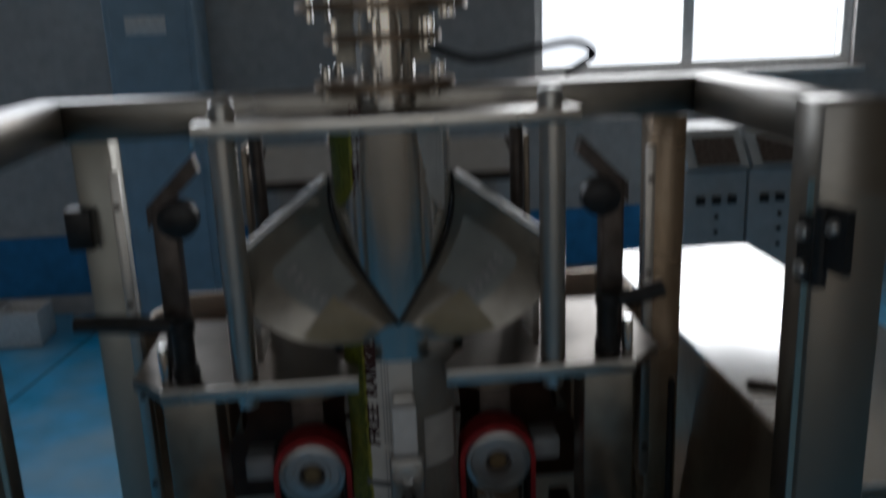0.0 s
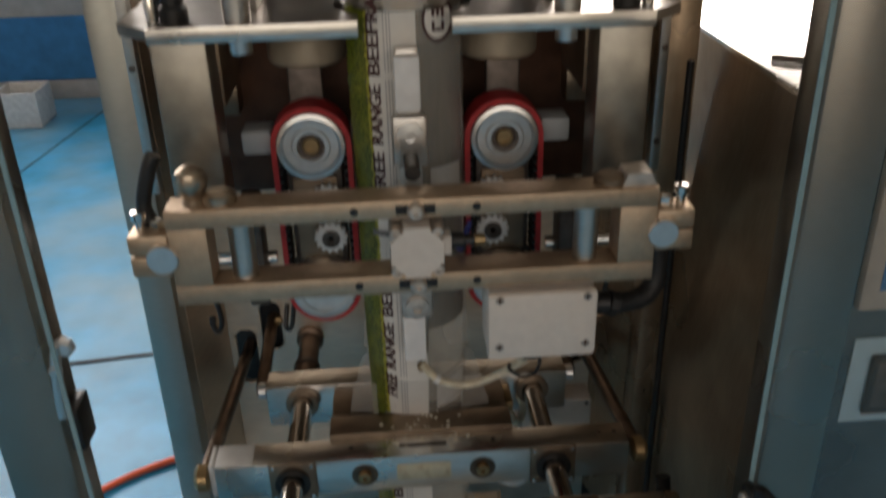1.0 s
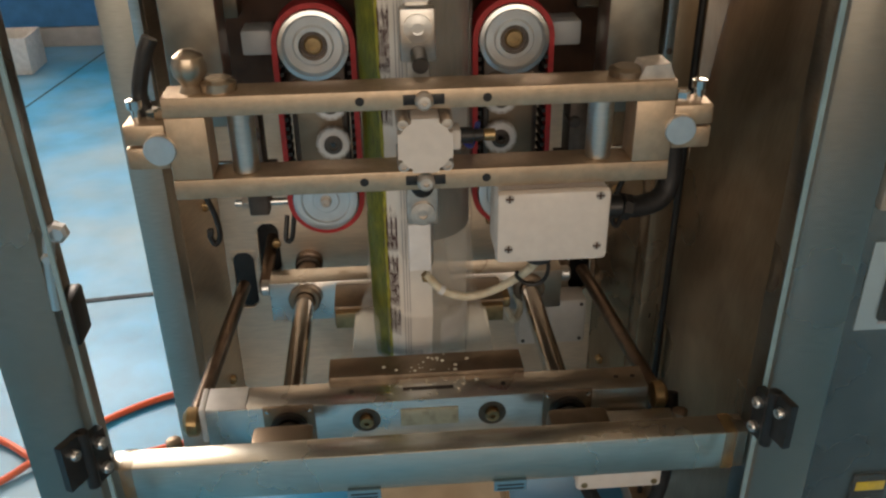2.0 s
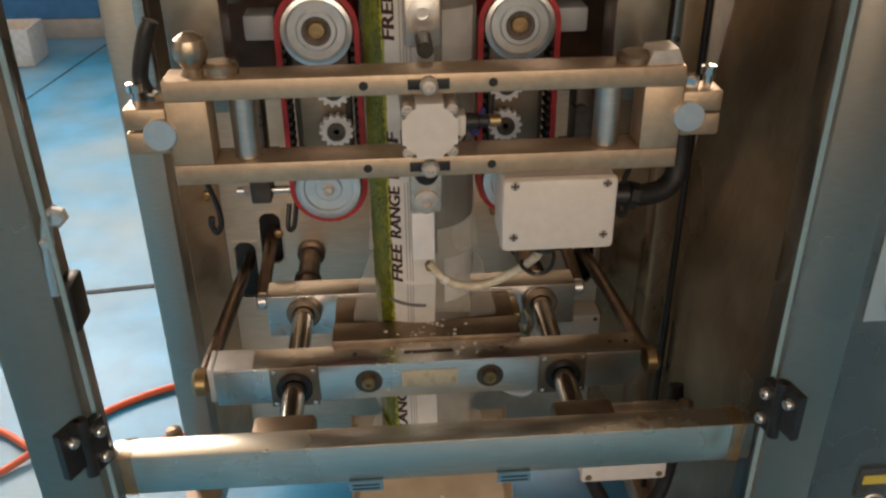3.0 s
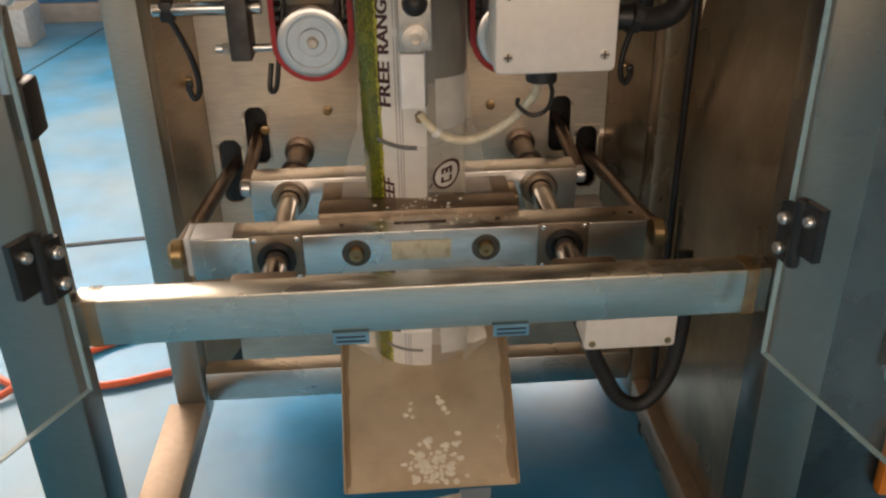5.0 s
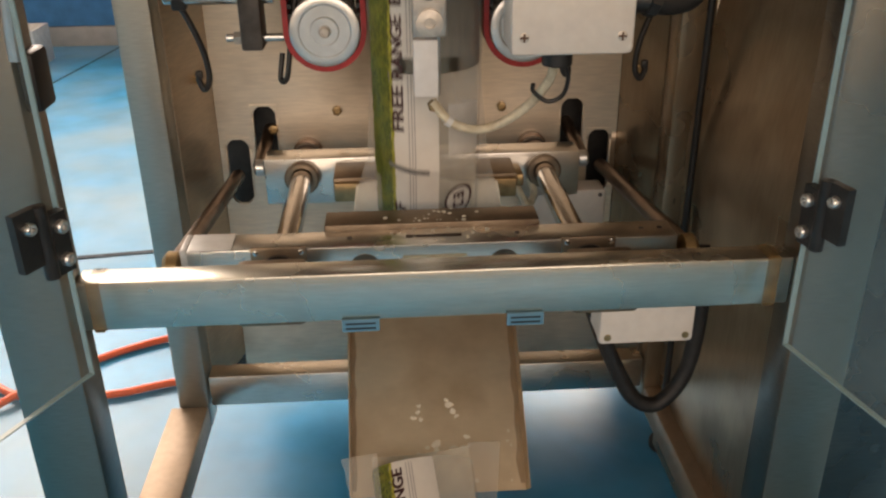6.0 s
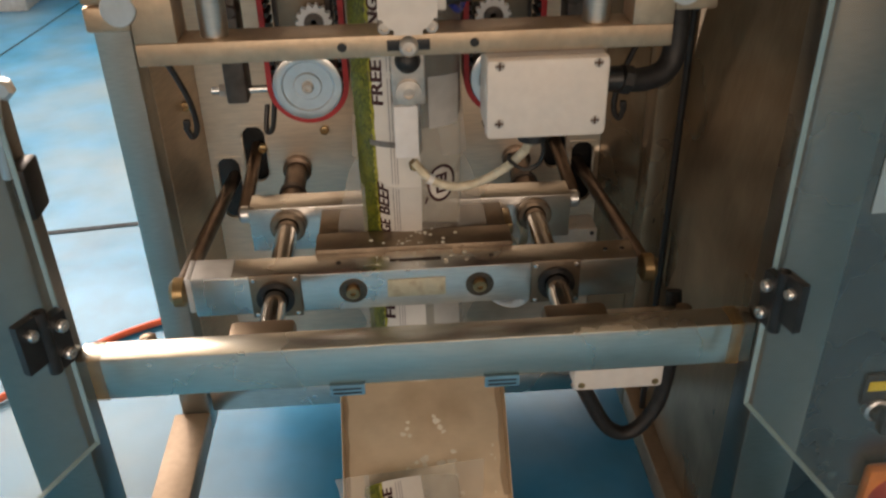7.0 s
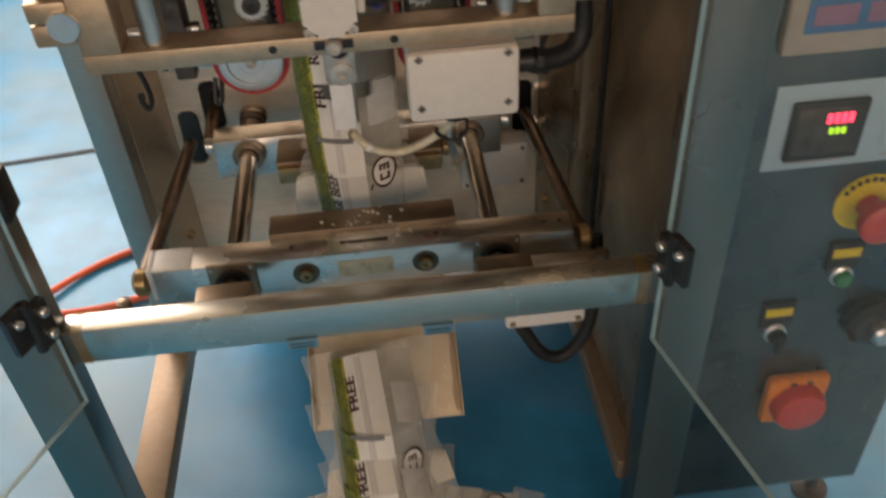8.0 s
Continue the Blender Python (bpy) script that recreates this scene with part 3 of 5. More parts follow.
for x in (-0.163, 0.163):
    part("column", rod(B(), (x, 0.116, 1.1015), (x, 0.116, 1.356), 0.0135), STEEL, collar)
    part("rear_column", rod(B(), (x * 0.93, 0.27, 1.1015), (x * 0.93, 0.27, 1.345), 0.008), DARKSTEEL, collar)
    part("column_nut", turned(B(), (x, 0.116, 1.072), (0, 0, 1), [(0.011, 0), (0.0115, 0.002), (0.0115, 0.018)], 16), ZINC, collar)
    part("top_cap", turned(B(), (x * 0.99, 0.12, 1.3705), (0, 0, 1), [(0.013, 0), (0.013, 0.016), (0.010, 0.02)], 16), ZINC, collar)
part("forming_tube", rod(B(), (0, 0.2, 0.722), (0, 0.2, 1.10), 0.0615, 48), SHEET, collar, "dark steel forming tube inside the film")
part("upper_tube", turned(B(), (0, 0.2, 1.1025), (0, 0, 1), [(0.0665, 0), (0.0665, 0.262), (0.05, 0.264), (0.05, 0.2)], 64), POLISHED, collar, "polished round steel tube")


def wing_point(s, u, v, lift=0.0):
    a = radians(100 * u)
    inner = Vector((s * 0.0685 * math.sin(a), 0.2 - 0.0685 * math.cos(a), 1.145 + 0.15 * u ** 0.9))
    outer = Vector((s * (0.03 + 0.125 * min(1.0, 1.5 * u) ** 0.85), 0.122 - 0.02 * math.sin(math.pi * u) + 0.03 * u * u, 1.132 + 0.105 * u ** 2.2))
    return inner.lerp(outer, v) + Vector((0, -0.004 * math.sin(math.pi * v) - lift, 0.008 * math.sin(math.pi * v) + lift))


def wing(s, u0=0.0, u1=1.0, v0=0.0, v1=1.0, lift=0.0, thick=0.0015):
    return sheet(B(), [[wing_point(s, u0 + (u1 - u0) * i / 12, v0 + (v1 - v0) * k / 8, lift) for k in range(9)] for i in range(13)], thick)


for s in (-1, 1):
    part("shoulder", wing(s), DULLSHEET, collar, "shiny curved shoulder sheet")
    part("film_patch", wing(s, 0.04, 0.34, 0.45, 0.98, 0.0025, 0), TANFILM, collar, "tan film patch on the shoulder")
    part("film_patch", wing(s, 0.3, 0.72, 0.12, 0.7, 0.002, 0), GREYFILM, collar, "grey printed film over the shoulder")
    for k in range(5):
        part("print_bar", wing(s, 0.36 + 0.06 * k, 0.39 + 0.06 * k, 0.5, 0.6, 0.003, 0), FINEPRINT, collar)
    edge = B()
    sweep(edge, [(s * 0.0685 * math.sin(radians(100 * u)), 0.199 - 0.0685 * math.cos(radians(100 * u)), 1.146 + 0.15 * u ** 0.9) for u in (0, 0.2, 0.4, 0.6, 0.8, 1)], 0.0018, 8, 4)
    part("shoulder_edge", edge, BLACK, collar, "dark collar lip")
    part("shoulder_arm", slab(B(), min(s * 0.15, s * 0.158), max(s * 0.15, s * 0.158), 0.165, 0.24, 1.1016, 1.215, 0.002), STEEL, collar)
    rail = B()
    rod(rail, (s * 0.069, 0.182, 1.298), (s * 0.156, 0.145, 1.235), 0.0045)
    part("bright_rail", rail, CHROME, collar)
    arm = B()
    slab(arm, min(s * 0.222, s * 0.246), max(s * 0.222, s * 0.246), 0.14, 0.165, 1.1016, 1.29, 0.003)
    prism(arm, [(s * 0.25, 1.285), (s * 0.25, 1.262), (s * 0.195, 1.318), (s * 0.2, 1.335)], "y", 0.141, 0.164)
    part("side_arm", arm, DARKSTEEL, collar)
    part("pivot_knob", turned(B(), (s * 0.215, 0.135, 1.275), (0, -1, 0), [(0.02, 0), (0.02, 0.018), (0.012, 0.022)]), BLACK, collar)
    lever = turned(B(), (s * 0.226, 0.128, 1.1016), (0, 0, 1), [(0.014, 0), (0.014, 0.014), (0.011, 0.018), (0.011, 0.05), (0.014, 0.054), (0.014, 0.066), (0.006, 0.07)])
    sweep(lever, [(s * 0.226, 0.128, 1.16), (s * 0.26, 0.125, 1.165), (s * (0.33 if s < 0 else 0.285), 0.122, 1.172)], 0.0098, 14)
    part("clamp_lever", lever, BLACK, collar, "black clamping lever")
    part("stud", turned(B(), (s * 0.246, 0.122, 1.1016), (0, 0, 1), [(0.006, 0), (0.006, 0.036), (0.0045, 0.04)], 12), CHROME, collar)

web = thing("film_web", (0, 0.4, 1.1), "film web over two dark rollers behind the collar", "film web")
for y, z in ((0.36, 1.3), (0.42, 1.25)):
    part("roller", rod(B(), (-0.17, y, z), (0.17, y, z), 0.009), DARKSTEEL, web)
for x in (-0.175, 0.175):
    part("roller_bracket", slab(B(), x - 0.004, x + 0.004, 0.33, 0.43, 1.1015, 1.315, 0.002), SHEET, web)
part("web_sheet", sheet(B(), [[(x, y, z) for x in (-0.15, -0.07, 0.0, 0.07, 0.15)] for y, z in ((0.275, 1.28), (0.31, 1.296), (0.36, 1.31), (0.425, 1.262), (0.432, 1.18), (0.432, 1.11))]), PATCH, web, "pale printed film sheet")
for x in (-0.318, 0.318):
    strip = part("cover_strip", slab(B(), x - 0.006, x + 0.006, 0.276, 0.2845, 0.86, 1.3, 0.001), STEEL, frame_thing)
    for z in (0.9, 1.02, 1.14, 1.26):
        part("strip_screw", turned(B(), (x, 0.276, z), (0, -1, 0), [(0.004, 0), (0.004, 0.002), (0.0025, 0.0025)], 10), DARKSTEEL, strip)

pipe = thing("feed_pipe", (0, 0.2, 1.372), "narrow steel feed pipe with bolted flanges above the collar", "feed pipe")
part("pipe", rod(B(), (0, 0.2, 1.372), (0, 0.2, 1.75), 0.0325, 40), POLISHED, pipe)
for z, r in ((1.39, 0.075), (1.438, 0.062), (1.47, 0.09)):
    fl = part("flange", turned(B(), (0, 0.2, z), (0, 0, 1), [(0.034, 0), (r, 0.0), (r, 0.009), (0.034, 0.009)], 40), BROWNPLATE, pipe)
    for k in range(6):
        a = radians(20 + 60 * k)
        part("flange_bolt", turned(B(), (0.88 * r * math.cos(a), 0.2 + 0.88 * r * math.sin(a), z - 0.008), (0, 0, 1), [(0.005, 0), (0.005, 0.03), (0.0035, 0.032)], 10), CHROME, fl)
part("funnel", turned(B(), (0, 0.2, 1.56), (0, 0, 1), [(0.0335, 0), (0.09, 0.07), (0.16, 0.16), (0.16, 0.17), (0.0335, 0.02)], 40), SHEET, pipe)
part("sensor_cable", sweep(B(), [(0.04, 0.17, 1.435), (0.09, 0.15, 1.418), (0.15, 0.16, 1.425), (0.2, 0.18, 1.43), (0.225, 0.2, 1.415), (0.2, 0.22, 1.395)], 0.004), BLACK, pipe)

# ---- uprights, belt drives ----
for x in (-0.226, 0.226):
    up = thing("drive_upright", (x, 0.15, 0.86), "square brushed steel upright under the collar plate", "upright", "drive uprights")
    part("column", slab(B(), x - 0.028, x + 0.028, 0.12, 0.17, 0.88, 1.0895, 0.003), DULLSHEET, up)
    part("bracket", slab(B(), x - 0.03, x + 0.03, 0.175, 0.3, 1.0, 1.0895, 0.002), BROWNPLATE, up)
    part("slide_shaft", rod(B(), (x - 0.06, 0.215, 0.795), (x + 0.06, 0.215, 0.795), 0.008), CHROME, up)
    part("slide_block", slab(B(), x - 0.012 + (0.035 if x < 0 else -0.035), x + 0.012 + (0.035 if x < 0 else -0.035), 0.19, 0.23, 0.74, 0.88, 0.003), DARKSTEEL, up)
    k = x + (0.035 if x < 0 else -0.035)
    part("guide_pin", rod(B(), (k - 0.03, 0.205, 0.752), (k + 0.045, 0.205, 0.752), 0.0045, 12), CHROME, up)
    part("pin_nut", turned(B(), (k - 0.021, 0.205, 0.752), (1, 0, 0), [(0.0075, 0), (0.0075, 0.007)], 6), WORNBOLT, up)
    part("rear_strut", slab(B(), x - 0.022, x + 0.022, 0.3, 0.432, 0.95, 0.99, 0.003), SHEET, up)

PULLEY_ROWS = []
for s in (-1, 1):
    x = 0.11 * s
    drive = thing("belt_drive", (x, 0.2, 0.72), "film pulling drive with a red toothed belt on two pulleys", "belt drive", "film belts")
    core = B()
    slab(core, x - 0.032, x + 0.032, 0.2, 0.235, 0.775, 0.935, 0.003)
    part("carrier", core, DARKSTEEL, drive)
    part("face_plate", slab(B(), x - 0.026, x + 0.026, 0.193, 0.199, 0.8, 0.905, 0.002), BROWNPLATE, drive)
    loop, inner, z0, z1, r = [], [], 0.762, 0.947, 0.0455
    for k in range(25):
        a = math.pi * k / 24
        loop.append((x + r * math.cos(a), z1 + r * math.sin(a)))
        inner.append((x + (r - 0.006) * math.cos(a), z1 + (r - 0.006) * math.sin(a)))
    for k in range(25):
        a = math.pi + math.pi * k / 24
        loop.append((x + r * math.cos(a), z0 + r * math.sin(a)))
        inner.append((x + (r - 0.006) * math.cos(a), z0 + (r - 0.006) * math.sin(a)))
    bb = B()
    n = len(loop)
    rings = [[bb.verts.new((u, y, v)) for u, v in line] for line, y in ((loop, 0.184), (loop, 0.222), (inner, 0.222), (inner, 0.184))]
    for a, b in zip(rings, rings[1:] + rings[:1]):
        for k in range(n):
            bb.faces.new((a[k], a[(k + 1) % n], b[(k + 1) % n], b[k]))
    belt = part("belt", bb, RED, drive, "red silicone belt")
    for side in (-1, 1):
        for k in range(16):
            z = 0.775 + k * 0.0105
            xx = x + side * 0.0372
            part("belt_tooth", slab(B(), xx - 0.002, xx + 0.002, 0.186, 0.22, z, z + 0.005, 0), BLACK, belt)
    for z, deep in ((0.947, True), (0.762, False)):
        if deep:
            prof = [(0.0385, 0), (0.0385, 0.004), (0.034, 0.005), (0.031, 0.0005), (0.0225, 0.0005), (0.0205, 0.004), (0.016, 0.004), (0.0145, -0.004), (0.0, -0.004)]
        else:
            prof = [(0.0385, 0), (0.0385, 0.004), (0.036, 0.0052), (0.029, 0.0048), (0.0275, 0.003), (0.016, 0.003), (0.0145, 0.0045), (0.007, 0.0045), (0.006, 0.007), (0.0, 0.007)]
        w = turned(B(), (x, 0.183, z), (0, -1, 0), [(0.0385, -0.03), *prof], 48)
        pul = part("pulley", w, ZINC, drive, "turned aluminium pulley", at=(x, 0.183, z))
        part("hub", turned(B(), (x, 0.186 if deep else 0.177, z), (0, -1, 0), [(0.0105, 0), (0.0105, 0.003), (0.0085, 0.0052), (0.005, 0.0054), (0.005, 0.003), (0.0, 0.003)] if deep else [(0.0062, 0), (0.0062, 0.004), (0.0048, 0.0055), (0.0025, 0.0055), (0.0025, 0.003)], 12), BRASS if deep else WORNBOLT, pul)
        if deep:
            # Dark disc stands in for the shade inside the hub's hole.
            part("hub_shade_disc", turned(B(), (x, 0.1868, z), (0, -1, 0), [(0.0178, 0), (0.0178, 0.0012), (0.0, 0.0013)], 28), DARKSTEEL, pul)
        PULLEY_ROWS.append((pul, x, 0.183, z, s, 0.0395))
    for z in (0.834, 0.882):
        gx = x + (0.014 if s < 0 else -0.014)
        g = B()
        teeth = 14
        outline = []
        for k in range(teeth * 4):
            a = 2 * math.pi * k / (teeth * 4)
            rr = 0.0195 if k % 4 in (0, 1) else 0.0162
            outline.append((gx + rr * math.cos(a), z + rr * math.sin(a)))
        prism(g, outline, "y", 0.176, 0.186)
        gear = part("sprocket", g, WHITEBLOCK, drive, "small toothed sprocket", at=(gx, 0.181, z))
        part("sprocket_hub", turned(B(), (gx, 0.176, z), (0, -1, 0), [(0.0105, 0), (0.0105, 0.004), (0.006, 0.0045), (0.006, 0.001), (0.0, 0.001)], 20), DARKSTEEL, gear)
        PULLEY_ROWS.append((gear, gx, 0.181, z, -s, 0.019))
        part("sprocket_pin", rod(B(), (gx, 0.175, z), (gx, 0.2, z), 0.004), CHROME, drive)
    motor = turned(B(), (x, 0.25, 1.03), (0, 0, 1), [(0.042, 0), (0.045, 0.004), (0.045, 0.05), (0.04, 0.058)], 32)
    part("motor", motor, GEARGREY, drive, "warm grey round drive motor")
    part("tension_block", slab(B(), x + s * 0.064 - 0.017, x + s * 0.064 + 0.017, 0.21, 0.25, 0.93, 0.958, 0.003), PALEGREY, drive)
    part("tension_rod", rod(B(), (x + s * 0.045, 0.2, 0.87), (x + s * 0.1, 0.2, 0.87), 0.004), CHROME, drive)
    part("drive_bolt", turned(B(), (x + s * 0.075, 0.19, 0.845), (0, -1, 0), [(0.008, -0.02), (0.008, 0), (0.006, 0.002)], 6), DARKSTEEL, drive)
    part("hub_support", slab(B(), x + s * 0.005 - 0.02, x + s * 0.005 + 0.02, 0.236, 0.25, 0.74, 1.05, 0.003), DARKSTEEL, drive)
    loop_c = sweep(B(), [(x + s * 0.03, 0.2, 0.80), (x + s * 0.038, 0.19, 0.755), (x + s * 0.045, 0.186, 0.712), (x + s * 0.053, 0.19, 0.708), (x + s * 0.05, 0.2, 0.735)], 0.003)
    part("wire_loop", loop_c, BLACK, drive)

for s in (-1, 1):
    lead = thing("sensor_lead", (0.27 * s, 0.22, 0.70), "short black sensor lead hanging by the slide shaft", "cable", "sensor leads")
    part("wire", sweep(B(), [(s * 0.272, 0.215, 0.79), (s * 0.262, 0.215, 0.77), (s * 0.25, 0.215, 0.735), (s * 0.247, 0.215, 0.705), (s * 0.254, 0.215, 0.692), (s * 0.26, 0.215, 0.705)], 0.0035), BLACK, lead)
    part("plug", slab(B(), s * 0.27 - 0.008, s * 0.27 + 0.008, 0.207, 0.223, 0.782, 0.805, 0.003), BLACK, lead)
    part("tip", slab(B(), s * 0.258 - 0.004, s * 0.258 + 0.004, 0.211, 0.219, 0.704, 0.714, 0.002), BLACK, lead)

# ---- swing frame with the upright sealer ----
swing = thing("upright_sealer", (0, 0.03, 0.853), "matt aluminium bracket carrying the upright film sealing unit", "sealing unit")
fr = B()
slab(fr, -0.236, 0.236, 0.0, 0.038, 0.9345, 0.9535, 0.0015)
slab(fr, -0.236, 0.236, 0.0, 0.038, 0.8535, 0.8735, 0.0015)
slab(fr, -0.2355, -0.199, 0.0004, 0.0376, 0.8737, 0.9343, 0.0008)
slab(fr, 0.199, 0.2355, 0.0004, 0.0376, 0.8737, 0.9343, 0.0008)
part("frame", fr, CHAMPAGNE, swing)
for s in (-1, 1):
    ear = B()
    slab(ear, min(s * 0.2365, s * 0.275), max(s * 0.2365, s * 0.275), 0.003, 0.036, 0.9075, 0.928, 0.003)
    slab(ear, min(s * 0.2365, s * 0.275), max(s * 0.2365, s * 0.275), 0.003, 0.036, 0.884, 0.9062, 0.003)
    part("clamp_ear", ear, CHAMPAGNE, swing, "split clamping ear")
    part("pivot_shaft", rod(B(), (s * 0.243, -0.003, 0.905), (s * 0.243, 0.28, 0.905), 0.0148, 32), ZINC, swing, "bright round pivot shaft")
    part("ear_bolt", turned(B(), (s * 0.264, 0.02, 0.928), (0, 0, 1), [(0.0045, 0), (0.0045, 0.01), (0.0075, 0.011), (0.0075, 0.019), (0.004, 0.02)], 12), CHROME, swing)
    part("ear_nut", turned(B(), (s * 0.248, 0.02, 0.9285), (0, 0, 1), [(0.008, 0), (0.008, 0.008), (0.005, 0.01)], 6), CHROME, swing)
    part("spacer", rod(B(), (s * 0.17, 0.02, 0.8737), (s * 0.17, 0.02, 0.9343), 0.0125), STEEL, swing, "round steel spacer")
    for z in (0.944, 0.864):
        # Black discs and tabs drawn for the holes' shade; nothing is cut.
        part("screw_hole_disc", turned(B(), (s * 0.0584, 0.0015, z), (0, -1, 0), [(0.0042, 0), (0.0042, 0.0019), (0.0, 0.002)], 16), BLACK, swing)
        part("slot_hole_tab", slab(B(), s * 0.0125 - 0.0065, s * 0.0125 + 0.0065, -0.0008, 0.001, z - 0.005, z + 0.005, 0.002), BLACK, swing)
for z in (0.944, 0.864):
    part("adjusting_bolt", turned(B(), (0, 0.0, z), (0, -1, 0), [(0.0085, 0), (0.0085, 0.008), (0.006, 0.011), (0.003, 0.0112), (0.003, 0.006)], 16), WORNBOLT, swing, "worn socket bolt")
part("ball_knob", turned(B(), (-0.21, 0.02, 0.9537), (0, 0, 1), [(0.012, 0), (0.009, 0.005), (0.0095, 0.008), (0.0145, 0.015), (0.016, 0.023), (0.0135, 0.032), (0.006, 0.0375), (0.0, 0.0385)], 28), WORN, swing, "worn brownish ball knob")
part("tall_boss", turned(B(), (-0.186, 0.021, 0.9537), (0, 0, 1), [(0.0165, 0), (0.0165, 0.008), (0.012, 0.011)], 24), WORN, swing)
part("tall_boss", turned(B(), (0.192, 0.021, 0.9537), (0, 0, 1), [(0.0165, 0), (0.0165, 0.006), (0.012, 0.009)], 24), BROWNPLATE, swing)
part("end_catch", prism(B(), [(0.2, 0.9537), (0.234, 0.9537), (0.228, 0.968), (0.205, 0.966)], "y", 0.005, 0.035), WORNBOLT, swing)
lv = sweep(B(), [(-0.255, 0.03, 0.93), (-0.26, 0.03, 0.95), (-0.25, 0.03, 0.985), (-0.243, 0.032, 1.0)], 0.0075, 12)
part("grip_lever", lv, BLACK, swing, "black grip lever")
cyl = B()
corner = [(0.0255, 0.0125), (0.0225, 0.0125), (0.0205, 0.016), (0.016, 0.0205), (0.0125, 0.0225), (0.0125, 0.0265)]
oct_pts = [(x, 0.903 + z) for x, z in corner + [(-x, z) for x, z in reversed(corner)] + [(-x, -z) for x, z in corner] + [(x, -z) for x, z in reversed(corner)]]
prism(cyl, oct_pts, "y", -0.012, 0.045)
cylinder = part("air_cylinder", cyl, WHITEPLASTIC, swing, "white eight-sided air cylinder")
for sx in (-1, 1):
    for sz in (-1, 1):
        part("cylinder_bolt", turned(B(), (sx * 0.0205, -0.008, 0.903 + sz * 0.0205), (0, -1, 0), [(0.0062, -0.05), (0.0062, 0), (0.005, 0.003), (0.003, 0.0032), (0.003, 0.0)], 16), WORNBOLT, cylinder)
part("port_block", slab(B(), 0.0255, 0.034, 0.0, 0.022, 0.893, 0.913, 0.002), WHITEPLASTIC, cylinder)
part("air_fitting", turned(B(), (0.034, 0.012, 0.903), (1, 0, 0), [(0.008, 0), (0.008, 0.012), (0.006, 0.013), (0.006, 0.022)], 16), BLACK, cylinder)
part("air_fitting_collar", turned(B(), (0.057, 0.012, 0.903), (1, 0, 0), [(0.006, 0), (0.006, 0.01), (0.004, 0.011)], 16), BRASS, cylinder, "brass hose collar")
part("air_tube", sweep(B(), [(0.04, 0.02, 0.893), (0.045, 0.03, 0.885), (0.05, 0.05, 0.88), (0.06, 0.09, 0.885)], 0.003), mat("blue_air_tube", (0.03, 0.06, 0.35), 0.3), cylinder)
# sealing column in front of the film
part("seal_bar", slab(B(), -0.012, 0.012, 0.112, 0.128, 0.705, 1.07, 0.002), STEEL, swing, "narrow heated sealing bar")
part("insulator", slab(B(), -0.0135, 0.0125, 0.094, 0.111, 1.01, 1.066, 0.002), WHITEBLOCK, swing, "white insulator block")
part("insulator", slab(B(), -0.0165, 0.009, 0.094, 0.111, 0.709, 0.768, 0.002), WHITEBLOCK, swing, "white insulator block")
part("seal_clamp", slab(B(), -0.018, 0.018, 0.095, 0.1118, 0.95, 1.004, 0.003), STEEL, swing)
part("clamp_disc", turned(B(), (0, 0.095, 0.985), (0, -1, 0), [(0.014, 0), (0.014, 0.004), (0.006, 0.005), (0.006, 0.001)], 24), ZINC, swing)
part("pusher", rod(B(), (0, 0.05, 0.96), (0, 0.111, 0.96), 0.008), BLACK, swing)
part("pusher", turned(B(), (0, 0.085, 0.822), (0, -1, 0), [(0.012, 0), (0.013, 0.006), (0.011, 0.013), (0.006, 0.017), (0.0, 0.018)], 20), BLACK, swing, "black rubber pusher")
part("pusher_plate", slab(B(), -0.0175, 0.0175, 0.085, 0.094, 0.772, 0.842, 0.0042), WORNBOLT, swing)
part("clamp_disc", turned(B(), (0, 0.0849, 0.787), (0, -1, 0), [(0.0135, 0), (0.0135, 0.004), (0.0055, 0.005), (0.0055, 0.001)], 24), WORNBOLT, swing)
part("terminal", turned(B(), (0.003, 0.1, 0.7), (0, -1, 0), [(0.006, 0), (0.006, 0.008), (0.004, 0.01)], 6), BRASS, swing)

box = thing("junction_box", (0.123, 0.01, 0.772), "warm white plastic junction box screwed under the frame", "junction box", "junction boxes")
part("lid", slab(B(), 0.0675, 0.18, -0.0115, 0.003, 0.773, 0.8505, 0.006), WHITEPLASTIC, box)
part("body", slab(B(), 0.0685, 0.179, 0.0033, 0.05, 0.774, 0.8495, 0.005), WHITEPLASTIC, box)
for x in (0.0796, 0.1682):
    for z in (0.7902, 0.845):
        sc = part("screw", turned(B(), (x, -0.0113, z), (0, -1, 0), [(0.0045, 0), (0.0045, 0.0007), (0.0036, 0.0009)], 16), WORNBOLT, box)
        cross = slab(B(), x - 0.0038, x + 0.0038, -0.0126, -0.0122, z - 0.0009, z + 0.0009, 0)
        slab(cross, x - 0.0009, x + 0.0009, -0.01258, -0.01222, z - 0.0038, z + 0.0038, 0)
        part("cross_slot", cross, DARKBROWN, sc)
part("gland", rod(B(), (0.117, 0.025, 0.757), (0.117, 0.025, 0.7738), 0.0145), BLACK, box)
part("side_gland", rod(B(), (0.1792, 0.025, 0.815), (0.2, 0.025, 0.815), 0.012), BLACK, box)
sl = thing("sealer_cable", (0.06, 0.07, 0.67), "cream sleeved heater cable looping to the sealing bar", "cable")
part("sleeve", sweep(B(), [(0.115, 0.025, 0.757), (0.113, 0.045, 0.735), (0.098, 0.07, 0.705), (0.072, 0.085, 0.682), (0.045, 0.09, 0.675), (0.02, 0.092, 0.684), (0.002, 0.094, 0.705)], 0.0048, 12), CREAM, sl)
